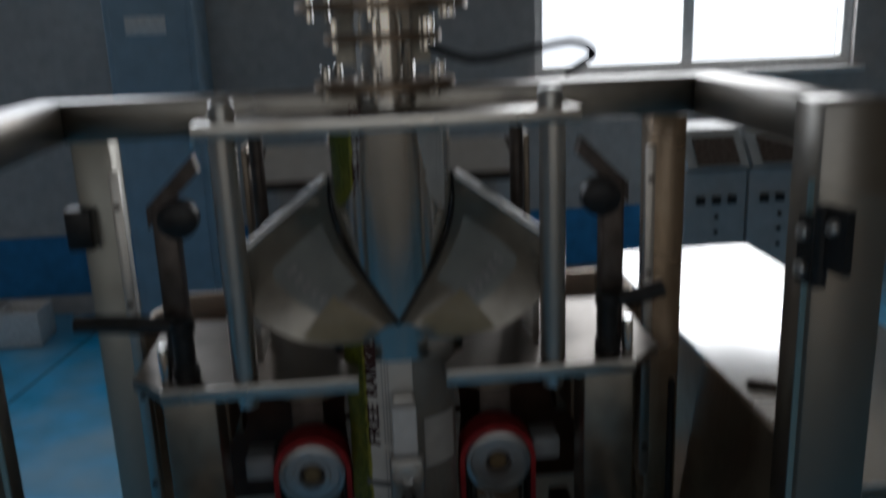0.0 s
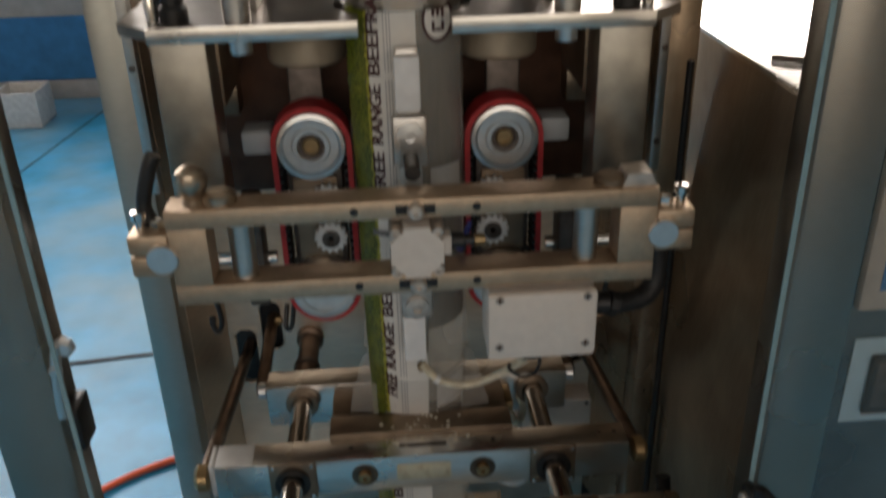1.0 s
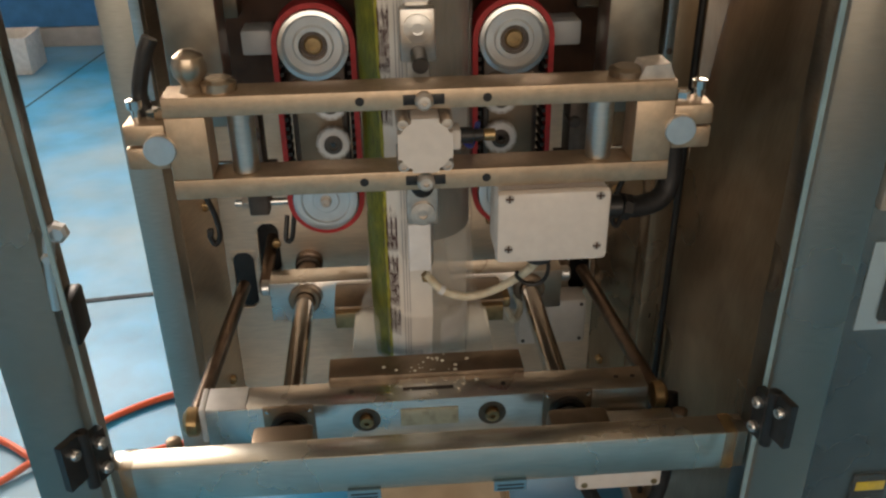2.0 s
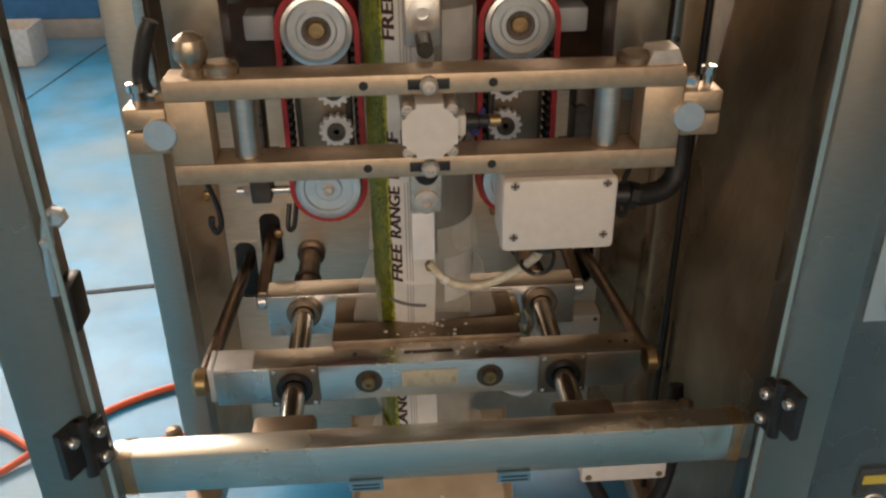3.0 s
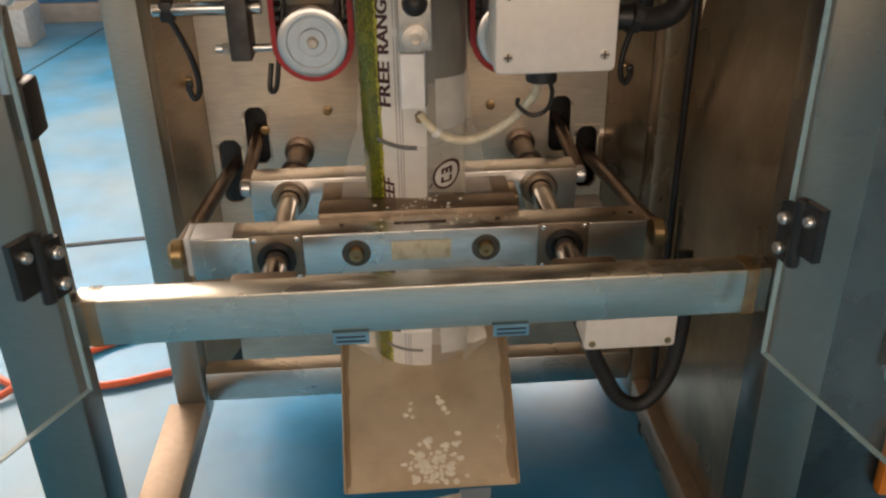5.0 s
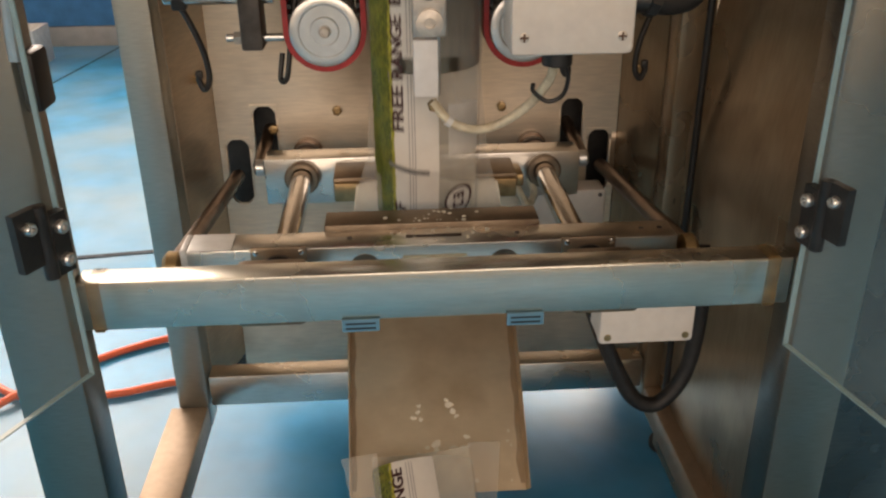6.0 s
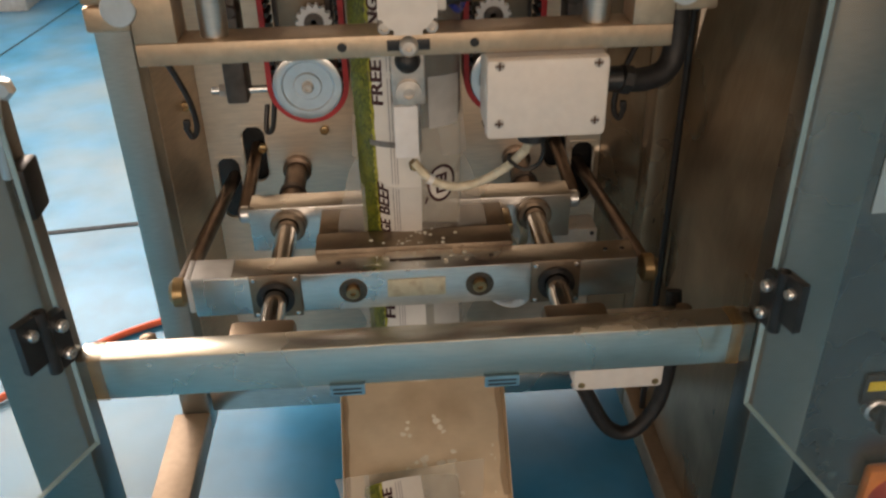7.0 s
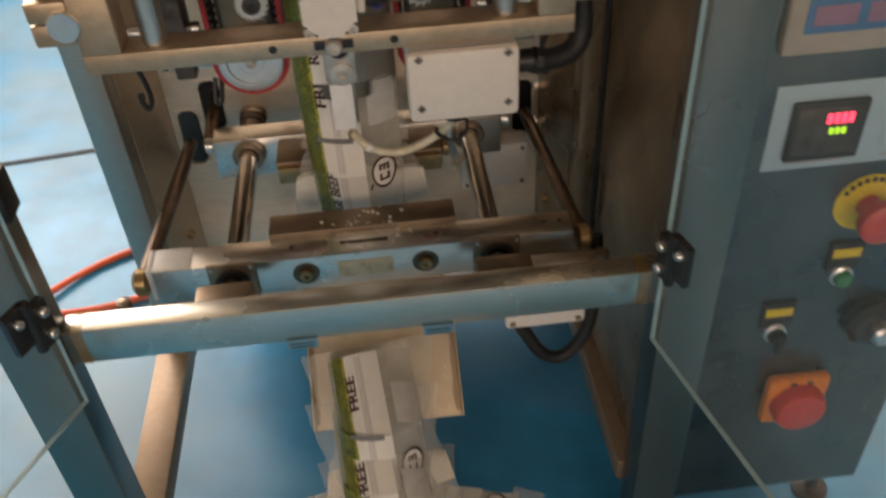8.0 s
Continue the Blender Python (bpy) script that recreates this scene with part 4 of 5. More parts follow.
part("tie", turned(B(), (0.017, 0.092, 0.6855), (0.8, 0, -0.5), [(0.0058, 0), (0.0058, 0.006)], 12), FRAMEWHITE, sl)
part("thin_wire", sweep(B(), [(0.124, 0.025, 0.76), (0.13, 0.032, 0.742), (0.126, 0.036, 0.724), (0.112, 0.038, 0.718), (0.098, 0.038, 0.728), (0.097, 0.036, 0.736)], 0.0022), BLACK, sl)
cd = thing("cable_conduit", (0.25, 0.03, 0.81), "thick black conduit from the junction box up to the frame", "conduit")
part("hose", sweep(B(), [(0.2, 0.025, 0.815), (0.22, 0.03, 0.811), (0.242, 0.036, 0.815), (0.253, 0.042, 0.83), (0.254, 0.046, 0.86), (0.25, 0.048, 0.9)], 0.0115, 14), CONDUIT, cd)
part("hose_nut", rod(B(), (0.1985, 0.025, 0.815), (0.208, 0.026, 0.812), 0.0145, 8), BLACK, cd)

# ---- sealing jaws on the guide rods ----
def bushing(parent, x, y, flanged):
    if not flanged:
        part("bushing", turned(B(), (x, y, 0.541), (0, -1, 0), [(0.0225, 0), (0.0235, 0.008), (0.021, 0.01), (0.0155, 0.0102), (0.0155, 0.003)], 28), BROWNPLATE, parent, "browned round bushing")
        return
    f = slab(B(), x - 0.029, x + 0.029, y - 0.004, y - 0.0003, 0.512, 0.57, 0.004)
    f = part("bushing_flange", f, BROWNPLATE, parent, "browned steel bushing flange")
    part("bushing", turned(B(), (x, y - 0.004, 0.541), (0, -1, 0), [(0.021, 0), (0.022, 0.006), (0.0155, 0.0065), (0.0155, 0.002)], 28), BLACK, parent)
    for sx in (-1, 1):
        for sz in (-1, 1):
            part("flange_screw", turned(B(), (x + sx * 0.0235, y - 0.004, 0.541 + sz * 0.0235), (0, -1, 0), [(0.003, 0), (0.003, 0.0015), (0.002, 0.002)], 8), CHROME, f)


FRONT_AT, REAR_AT = Vector((0, 0.12, 0.515)), Vector((0, 0.28, 0.515))
front_jaw = thing("front_jaw", FRONT_AT, "brushed steel front sealing jaw sliding on guide rods", "sealing jaw", "sealing jaws")
part("bar", slab(B(), -0.258, 0.26, 0.098, 0.14, 0.515, 0.566, 0.0015), STEEL_X, front_jaw)
part("end_cap", slab(B(), -0.2655, -0.2585, 0.099, 0.141, 0.52, 0.568, 0.002), FRAMEWHITE, front_jaw)
part("jaw_plate", slab(B(), -0.118, 0.118, 0.1405, 0.181, 0.528, 0.572, 0.002), BROWNPLATE, front_jaw, "heat-browned serrated jaw plate")
part("window_recess", slab(B(), -0.034, 0.034, 0.0958, 0.0978, 0.53, 0.554, 0.004), TAPE, front_jaw, "cream insulator window in the bar")
# Dark strip laid on top for the slot's shade.
part("top_slot_strip", slab(B(), -0.03, 0.03, 0.116, 0.122, 0.5663, 0.5668, 0.0002), DARKSTEEL, front_jaw)
part("end_plate", slab(B(), -0.2575, -0.212, 0.0985, 0.1395, 0.5662, 0.5676, 0.0004), FRAMEWHITE, front_jaw, "pale end plate on the jaw bar")
for x in (-0.163, 0.163):
    bushing(front_jaw, x, 0.098, True)
for x in (-0.074, 0.074):
    # Dark disc gives the bolt's recess its shade by colour.
    part("bolt_recess_disc", turned(B(), (x, 0.0975, 0.541), (0, -1, 0), [(0.0165, 0), (0.0165, 0.0006), (0.0135, 0.0008), (0.0135, 0.0002), (0.008, 0.0002), (0.0075, 0.001), (0.0, 0.001)], 28), TIESTEEL, front_jaw)
    part("jaw_bolt", turned(B(), (x, 0.097, 0.541), (0, -1, 0), [(0.0085, 0), (0.0085, 0.005), (0.007, 0.0065), (0.0032, 0.0066), (0.0032, 0.003)], 18), BRASS, front_jaw, "browned brass bolt head")
for x, y in ((-0.246, 0.118), (-0.226, 0.118), (-0.09, 0.12), (0.09, 0.12), (0.226, 0.12), (0.246, 0.12)):
    part("screw", turned(B(), (x, y, 0.566), (0, 0, 1), [(0.003, 0), (0.003, 0.0008), (0.0018, 0.001), (0.0018, 0.0003)], 12), DARKSTEEL, front_jaw)
for s in (-1, 1):
    x = 0.272 * s
    part("joint_head", turned(B(), (x - s * 0.006, 0.108, 0.545), (s, 0, 0), [(0.010, 0), (0.017, 0.003), (0.0175, 0.014), (0.012, 0.019)], 24), BRASS, front_jaw, "brass-coloured rod end")
    tie = rod(B(), (x, 0.115, 0.549), (s * 0.2645, 0.47, 0.512), 0.0098, 14)
    part("tie_rod", tie, TIESTEEL, front_jaw, "dark steel tie rod running into the back plate")
    part("tie_nut", turned(B(), (x * 0.999, 0.13, 0.5475), (0, 1, -0.1), [(0.0095, 0), (0.0095, 0.02), (0.007, 0.022)], 6), ZINC, front_jaw)
clip = part("cable_hook", sweep(B(), [(0.085, 0.12, 0.516), (0.1, 0.118, 0.503), (0.118, 0.115, 0.499), (0.13, 0.112, 0.508), (0.124, 0.11, 0.516)], 0.006, 10), FRAMEWHITE, front_jaw)
part("strap", slab(B(), 0.08, 0.12, 0.121, 0.131, 0.504, 0.5145, 0.002), BLACK, front_jaw)

rear_jaw = thing("rear_jaw", REAR_AT, "brushed steel rear sealing jaw sliding on guide rods", "sealing jaw", "sealing jaws")
part("bar", slab(B(), -0.2125, 0.2125, 0.261, 0.302, 0.502, 0.566, 0.0015), STEEL_X, rear_jaw)
part("jaw_plate", slab(B(), -0.118, 0.118, 0.2, 0.2605, 0.528, 0.56, 0.002), BROWNPLATE, rear_jaw, "heat-browned jaw plate")
part("jaw_face", slab(B(), -0.116, 0.116, 0.1885, 0.1998, 0.532, 0.556, 0.001), BRASS, rear_jaw)
# Black disc drawn for a shaded hole; the bar is not pierced.
part("sight_hole_disc", turned(B(), (-0.085, 0.2605, 0.52), (0, -1, 0), [(0.006, 0), (0.006, 0.0006), (0.004, 0.0007), (0.004, 0.0001)], 16), BLACK, rear_jaw)
for x in (-0.163, 0.163):
    bushing(rear_jaw, x, 0.261, False)
    part("rear_sleeve", rod(B(), (x, 0.3025, 0.541), (x, 0.352, 0.541), 0.0168), TIESTEEL, rear_jaw)
    part("sleeve_ring", rod(B(), (x, 0.338, 0.541), (x, 0.348, 0.541), 0.0195), DARKSTEEL, rear_jaw)
for s in (-1, 1):
    part("joint_head", turned(B(), (s * 0.2135, 0.282, 0.548), (s, 0, 0), [(0.007, 0), (0.0115, 0.002), (0.0115, 0.012), (0.008, 0.015)], 20), ZINC, rear_jaw)
    part("link", rod(B(), (s * 0.222, 0.285, 0.549), (s * 0.222, 0.46, 0.566), 0.0092, 12), TIESTEEL, rear_jaw)
jb = part("heater_box", slab(B(), 0.153, 0.257, 0.278, 0.32, 0.424, 0.5015, 0.004), WHITEPLASTIC, rear_jaw, "small white heater terminal box")
for x, z in ((0.161, 0.432), (0.249, 0.432), (0.249, 0.494)):
    part("box_screw", turned(B(), (x, 0.2778, z), (0, -1, 0), [(0.003, 0), (0.003, 0.001), (0.002, 0.0012)], 10), DARKSTEEL, jb)
part("heater_loop", sweep(B(), [(0.122, 0.25, 0.53), (0.13, 0.235, 0.515), (0.14, 0.235, 0.5), (0.15, 0.25, 0.51), (0.145, 0.26, 0.53)], 0.005), CREAM, rear_jaw)
part("heater_clip", slab(B(), 0.119, 0.13, 0.215, 0.26, 0.535, 0.552, 0.003), BRASS, rear_jaw)

# ---- lower box, chute, crumbs ----
lb = thing("junction_box", (0.21, 0.0, 0.475), "white plastic junction box hung below the cross bar", "junction box", "junction boxes")
part("lid", slab(B(), 0.163, 0.262, -0.03, -0.018, 0.478, 0.535, 0.005), WHITEPLASTIC, lb)
part("body", slab(B(), 0.164, 0.261, -0.0178, 0.04, 0.479, 0.534, 0.004), WHITEPLASTIC, lb)
part("bracket", slab(B(), 0.15, 0.29, 0.005, 0.03, 0.5342, 0.5445, 0.002), STEEL_X, lb)
part("bracket_arm", slab(B(), 0.2, 0.225, -0.05, 0.006, 0.545, 0.55, 0.001), STEEL_X, lb)
for x in (0.172, 0.253):
    for z in (0.487, 0.527):
        part("screw", turned(B(), (x, -0.0299, z), (0, -1, 0), [(0.0038, 0), (0.0038, 0.001), (0.0025, 0.0012)], 12), BRASS, lb)
hz = thing("cable_conduit", (0.24, 0.02, 0.37), "black conduit looping below the lower junction box", "conduit")
part("hose", sweep(B(), [(0.165, 0.02, 0.5), (0.178, 0.018, 0.465), (0.197, 0.018, 0.42), (0.222, 0.018, 0.376), (0.25, 0.02, 0.366), (0.276, 0.024, 0.395), (0.287, 0.028, 0.44), (0.29, 0.032, 0.5), (0.29, 0.05, 0.55)], 0.009, 14), CONDUIT, hz)

chute = thing("bag_chute", (0, 0.08, 0.24), "sloping stainless bag chute with folded edges and crumbs", "chute")
SL = 0.903


def on_chute(y, off=0.0):
    """A place on the chute's middle line, off metres above it."""
    n = math.hypot(1, SL)
    return Vector((0, y - off * SL / n, 0.215 + (y - 0.06) * SL + off / n))


pan = B()
grid = []
for k in range(9):
    y = 0.06 + k * 0.022
    p = on_chute(y)
    e = on_chute(y, 0.02)
    w = 0.108 + 0.004 * math.sin(k)
    grid.append([(-0.108, e.y, e.z), (-0.107, p.y, p.z), (-0.05, p.y, p.z), (0.0, p.y, p.z), (0.05, p.y, p.z), (0.112, p.y, p.z), (0.114, e.y, e.z)])
sheet(pan, grid, 0.0015)
CHUTE = mat("stained_steel_pan", (0.72, 0.61, 0.47), 0.34, 0.85, 0.012, 60, (1, 3, 3), 0.0, (0.42, 0.31, 0.20), 9, (0.46, 0.72))
part("pan", pan, CHUTE, chute, "stained steel pan")
RUST = mat("brown_edge_rust", (0.22, 0.11, 0.045), 0.6, 0.2, 0.35, 120, alpha=0.3)
for s in (-1, 1):
    streak = []
    for k in range(15):
        p = on_chute(0.066 + 0.0115 * k, 0.0026)
        inner = 0.006 + 0.007 * abs(noise.noise(Vector((k * 0.7, s * 4, 1))))
        out = 0.1065 if s < 0 else 0.1105
        streak.append([(s * (out - inner), p.y, p.z), (s * out, p.y, p.z)])
    part("rust_streak", sheet(B(), streak), RUST, chute, "brown rust along the folded edge")
for s, x in ((-1, -0.076), (1, 0.078)):
    hook = part("hook", slab(B(), x - 0.0175, x + 0.0175, -0.0815, -0.0785, 0.5365, 0.5495, 0.001), mat("blue_tape", (0.10, 0.30, 0.45), 0.5), chute, "blue taped hook over the bar")
    for z in (0.5405, 0.5455):
        part("hook_slit", slab(B(), x - 0.014, x + 0.014, -0.0822, -0.0816, z - 0.0008, z + 0.0008, 0), BLACK, hook)
    part("strut", rod(B(), (x, 0.225, 0.345), (x, 0.292, 0.24), 0.005, 12), STEEL_X, chute)
rng = random.Random(4)
cr = B()


def flake(bm, x, y, r, wide=1.0):
    """An irregular flat crumb lying on the chute."""
    n = math.hypot(1, SL)
    p, k = on_chute(y, 0.0006), rng.randint(6, 9)
    low, top = [], []
    for i in range(k):
        a, q = 2 * math.pi * i / k, r * rng.uniform(0.55, 1.2)
        u, v = q * math.cos(a) * wide, q * math.sin(a)
        low.append(bm.verts.new((x + u, p.y + v / n, p.z + v * SL / n)))
        w = on_chute(y, 0.0006 + 0.35 * r * rng.uniform(0.6, 1.1))
        top.append(bm.verts.new((x + u * 0.75, w.y + 0.75 * v / n, w.z + 0.75 * v * SL / n)))
    for i in range(k):
        bm.faces.new((low[i], low[(i + 1) % k], top[(i + 1) % k], top[i]))
    bm.faces.new(top)
    bm.faces.new(low[::-1])


for k in range(120):
    flake(cr, rng.gauss(0.008, 0.021), 0.066 + abs(rng.gauss(0, 0.02)), rng.uniform(0.0016, 0.0056), rng.uniform(0.8, 1.6))
for k in range(34):
    flake(cr, rng.uniform(0.09, 0.108), 0.064 + abs(rng.gauss(0, 0.022)), rng.uniform(0.001, 0.003))
for k in range(10):
    flake(cr, rng.uniform(-0.09, 0.08), rng.uniform(0.07, 0.15), rng.uniform(0.0008, 0.0016))
for x, y, r in ((0.016, 0.147, 0.004), (0.02, 0.142, 0.0055), (0.024, 0.136, 0.005), (0.028, 0.131, 0.004), (-0.019, 0.142, 0.004), (-0.021, 0.136, 0.0042), (-0.026, 0.131, 0.0045), (-0.018, 0.129, 0.0038)):
    flake(cr, x, y, r, 1.2)
single("crumbs", cr, CRUMB, "white product crumbs lying on the steel chute", "crumbs", kind="stuff")
cj = B()
for k in range(54):
    x, y = rng.gauss(0.0, 0.028), rng.uniform(0.143, 0.178) if k < 22 else rng.choice((0.112, 0.126, 0.134)) + rng.gauss(0, 0.003)
    m = bmesh.ops.create_icosphere(cj, subdivisions=1, radius=rng.uniform(0.0007, 0.0022))["verts"]
    for v in m:
        v.co = Vector((x, y, 0.5666 if y < 0.14 else 0.5728)) + Vector((v.co.x * 1.4, v.co.y * 1.3, v.co.z * 0.5))
jc = part("crumb_dust", cj, CRUMB, front_jaw, "white crumbs on the jaw")
tagged(jc, "white crumbs on the jaw", kind="stuff")

# ---- printed film and bags ----
PITCH, RAD = 0.293, 0.0635


def words_mesh(body, height, length):
    """Flat lettering lying in x and y, scaled to a size."""
    cu = bpy.data.curves.new("lettering", "FONT")
    cu.body, cu.offset = body, 0.012
    ob = new("lettering", cu)
    me = bpy.data.meshes.new_from_object(ob.evaluated_get(bpy.context.evaluated_depsgraph_get()))
    bpy.data.objects.remove(ob)
    co = np.array([v.co[:] for v in me.vertices])
    lo, hi = co.min(0), co.max(0)
    bm = B()
    bm.from_mesh(me)
    for v in bm.verts:
        v.co = ((v.co.x - lo[0]) / (hi[0] - lo[0]) * length, (v.co.y - lo[1]) / (hi[1] - lo[1]) * height, 0)
    heavy = B()
    for dx in (-0.0007, 0.0, 0.0007):
        twin = bmesh.ops.duplicate(bm, geom=bm.faces[:] + bm.edges[:] + bm.verts[:])["geom"] if dx else []
        for v in twin:
            if isinstance(v, bmesh.types.BMVert):
                v.co.x += dx
                v.co.z += 0.0001 if dx > 0 else 0.0002
    heavy.free()
    return bm


def wrap(bm, x0, z0, r):
    """Lay flat lettering up the round film: its reading direction runs upwards, its baseline is at x0."""
    for v in bm.verts:
        a = math.asin(max(-0.98, min(0.98, (x0 - v.co.y) / RAD)))
        v.co = ((r + v.co.z) * math.sin(a), -(r + v.co.z) * math.cos(a), z0 + v.co.x)
    return bm


def curved(x0, x1, z0, z1, r, steps=10, rag=0.0, seed=0, rows=1):
    """A patch of the round film between two widths and heights, with ragged sides."""
    rg = random.Random(seed)
    a0, a1 = math.asin(x0 / RAD), math.asin(x1 / RAD)
    grid = []
    for k in range(rows + 1):
        e0, e1 = a0 + rg.uniform(-rag, rag), a1 + rg.uniform(-rag, rag) * 0.5
        z = z0 + (z1 - z0) * k / rows
        grid.append([(r * math.sin(a), -r * math.cos(a), z) for a in (e0 + (e1 - e0) * i / steps for i in range(steps + 1))])
    return sheet(B(), grid)


def moved(bm, at, h=0.0):
    """Set a piece in place; with a bag's height, flatten its front towards both sealed ends."""
    for v in bm.verts:
        if h:
            f = 1 - v.co.z / HINGE if v.co.z < HINGE else (v.co.z - HINGE) / (h - HINGE)
            v.co.y += (-RAD - v.co.y) * 0.6 * f
        v.co += Vector(at)
    return bm


HINGE = 0.11


def make_bag(u0, u1, index, at, static=False, label="printed clear film bag with a green stripe and red-brown lettering"):
    """One bag's length of film, u0 to u1 along the web, its foot's middle at the given place."""
    at = Vector(at)
    h = u1 - u0
    r = RAD - 0.0006 * index
    bag = thing("film_bag", at, label, "bag", "film bags")
    upper = part("upper_film", moved(curved(-0.0625, 0.0625, HINGE, h, r, 24), at, h), FILM, bag, "clear film wall", at=at + Vector((0, -r, HINGE)))
    lower = part("lower_film", moved(curved(-0.0625, 0.0625, 0, HINGE, r, 24), at, h), FILM, bag, "clear film wall", at=at + Vector((0, -r, HINGE)))
    rear = part("rear_film", moved(sheet(B(), [[(0.06 * (1 - 0.0 * k) * i / 6, 0.012 + 0.02 * (1 - (i / 6) ** 2) * min(1, k), z) for i in range(-6, 7)] for k, z in ((0, 0), (0.6, 0.05), (1, h * 0.5), (1, h))]), at), HAZEFILM, bag, "cream rear film wall, coloured as if backlit")
    spans = ((upper, HINGE, h), (lower, 0.0, HINGE))
    for owner, a, b in spans:
        part("white_print", moved(curved(-0.0395, 0.0115, a, b, r + 0.0005, 12), at, h), PRINT, owner)
        part("green_stripe", moved(curved(-0.0618, -0.0425, a, b, r + 0.0010, 5, 0.07, index * 7 + 3, int((b - a) / 0.003)), at, h), GRASS, owner, "grass-green printed stripe")
        part("lime_edge", moved(curved(-0.0430, -0.0390, a, b, r + 0.0008, 3, 0.03, index * 5 + 1, int((b - a) / 0.006)), at, h), LIME, owner)
        for k, x in enumerate((-0.0225, -0.019, -0.016)):
            part("fine_print_bar", moved(curved(x, x + 0.0009, a + 0.004, b - 0.004, r + 0.0011, 1), at, h), FINEPRINT, owner)
    first = math.floor((u0 - 0.314) / PITCH) - 1
    for n in range(first, first + 4):
        base = 0.314 + PITCH * n - u0
        for word, start, length in (("FREE", 0.0, 0.05), ("RANGE", 0.06, 0.066), ("BEEF", 0.137, 0.053)):
            z = base + start
            mid = z + length / 2
            if 0 <= mid < h:
                part("lettering", moved(wrap(words_mesh(word, 0.0125, length), -0.0275, z, r + 0.0014), at, h), INK, upper if mid > HINGE else lower, "upright red-brown word " + word)
        for name, x0, x1, z0, z1, m in (("eye_mark", -0.045, 0.0, -0.051, -0.044, GREYMARK), ("pale_patch", 0.022, 0.056, -0.03, 0.03, PATCH)):
            mid = base + (z0 + z1) / 2
            if 0 <= mid < h:
                part(name, moved(curved(x0, x1, max(0.0, base + z0), min(h, base + z1), r + 0.0016, 8), at, h), m, upper if mid > HINGE else lower)
        z = base + 0.192
        if 0.02 <= z < h - 0.02:
            owner = upper if z > HINGE else lower
            ringed, face = [], []
            for k in range(29):
                a = 2 * math.pi * k / 28
                row = []
                for f in (0.84, 1.0):
                    x = 0.0345 + 0.0165 * f * math.cos(a)
                    t = math.asin(x / RAD)
                    row.append(((r + 0.0018) * math.sin(t), -(r + 0.0018) * math.cos(t), z + 0.0235 * f * math.sin(a)))
                ringed.append(row)
            for k in range(15):
                a = math.pi * k / 14 - math.pi / 2
                row = []
                for f in (-1, -0.5, 0, 0.5, 1):
                    x = 0.0345 + 0.0145 * f * math.cos(a)
                    t = math.asin(x / RAD)
                    row.append(((r + 0.0012) * math.sin(t), -(r + 0.0012) * math.cos(t), z + 0.021 * math.sin(a)))
                face.append(row)
            logo = part("oval_mark", moved(sheet(B(), face), at, h), PRINT, owner, "white oval mark")
            part("oval_ring", moved(sheet(B(), ringed), at, h), INK, logo)
            bars = ((0.028, 0.041, -0.012, -0.009), (0.028, 0.031, -0.012, -0.002), (0.038, 0.041, -0.012, -0.002), (0.028, 0.041, 0.009, 0.012), (0.028, 0.031, 0.003, 0.011), (0.033, 0.036, 0.003, 0.011), (0.038, 0.041, 0.001, 0.011))
            for x0, x1, z0, z1 in bars:
                part("mark_bar", moved(curved(x0, x1, z + z0, z + z1, r + 0.0022, 3), at, h), INK, logo)
            part("mark_tail", moved(prism(B(), [(0.019, -0.019), (0.016, -0.027), (0.014, -0.026), (0.017, -0.018)], "y", -r * 0.965 - 0.001, -r * 0.965), at + Vector((0, 0.006, z))), INK, logo)
    wings = []
    for s in (-1, 1):
        for end in (0, 1):
            grid = []
            for i in range(9):
                z = 0.12 * i / 8
                w = (1 - z / 0.13) ** 0.55
                crease = [0.006 * noise.noise(Vector((z * 45, s * 3 + e, index + 7 * end))) for e in (0, 1, 2)]
                grid.append([(s * 0.055, -0.016 - 0.012 * z / 0.12, z), (s * (0.055 + 0.02 * w), -0.008 + crease[0], z), (s * (0.055 + 0.032 * w), -0.004 + crease[1], z), (s * (0.055 + 0.043 * w + crease[2] * 0.5), crease[2] * 0.6, z)])
            if end:
                grid = [[(x, y, h - z) for x, y, z in row] for row in reversed(grid)]
            wings.append(part("side_film", moved(sheet(B(), grid), at), FILM, bag, "clear flared film side", at=at + Vector((s * 0.055, -0.012, h * end))))
    fill = []
    for s in (0, -1, 1):
        rows = []
        for i in range(11):
            x = -0.05 + 0.1 * i / 10
            e = math.sqrt(max(0.0, 1 - (x / 0.051) ** 2))
            row = []
            for k in range(9):
                a = math.pi * k / 8
                bumpy = 0.96 + 0.08 * noise.noise(Vector((x * 60 + s, k * 0.9, index)))
                row.append((x, 0.012 - math.cos(a) * 0.015 * e ** 0.25 * bumpy, 0.004 + (0.062 if s == 0 else 0.052) * e ** 0.14 * math.sin(a) ** 0.6 * bumpy))
            rows.append(row)
        fill.append(part("filling", moved(sheet(B(), rows), at), CRUMB, bag, "white crumbly filling", at=at))
    if static:
        lower.matrix_basis = pose(*lower.location, 27)
        upper.matrix_basis = pose(*upper.location, -22)
        for k, piece in enumerate(fill):
            piece.matrix_basis = pose((0, -0.045, 0.045)[k], 0, 0.02)
    return bag, lower, upper, wings, fill


CUTS = [0.294, 0.541, 0.788, 1.036, 1.275, 1.52, 1.765]
BAGS = [make_bag(a, b, k, (0, 0.2, 1.115)) for k, (a, b) in enumerate(zip(CUTS, CUTS[1:]))]

# bags already lying in a heap under the chute
rng = random.Random(9)
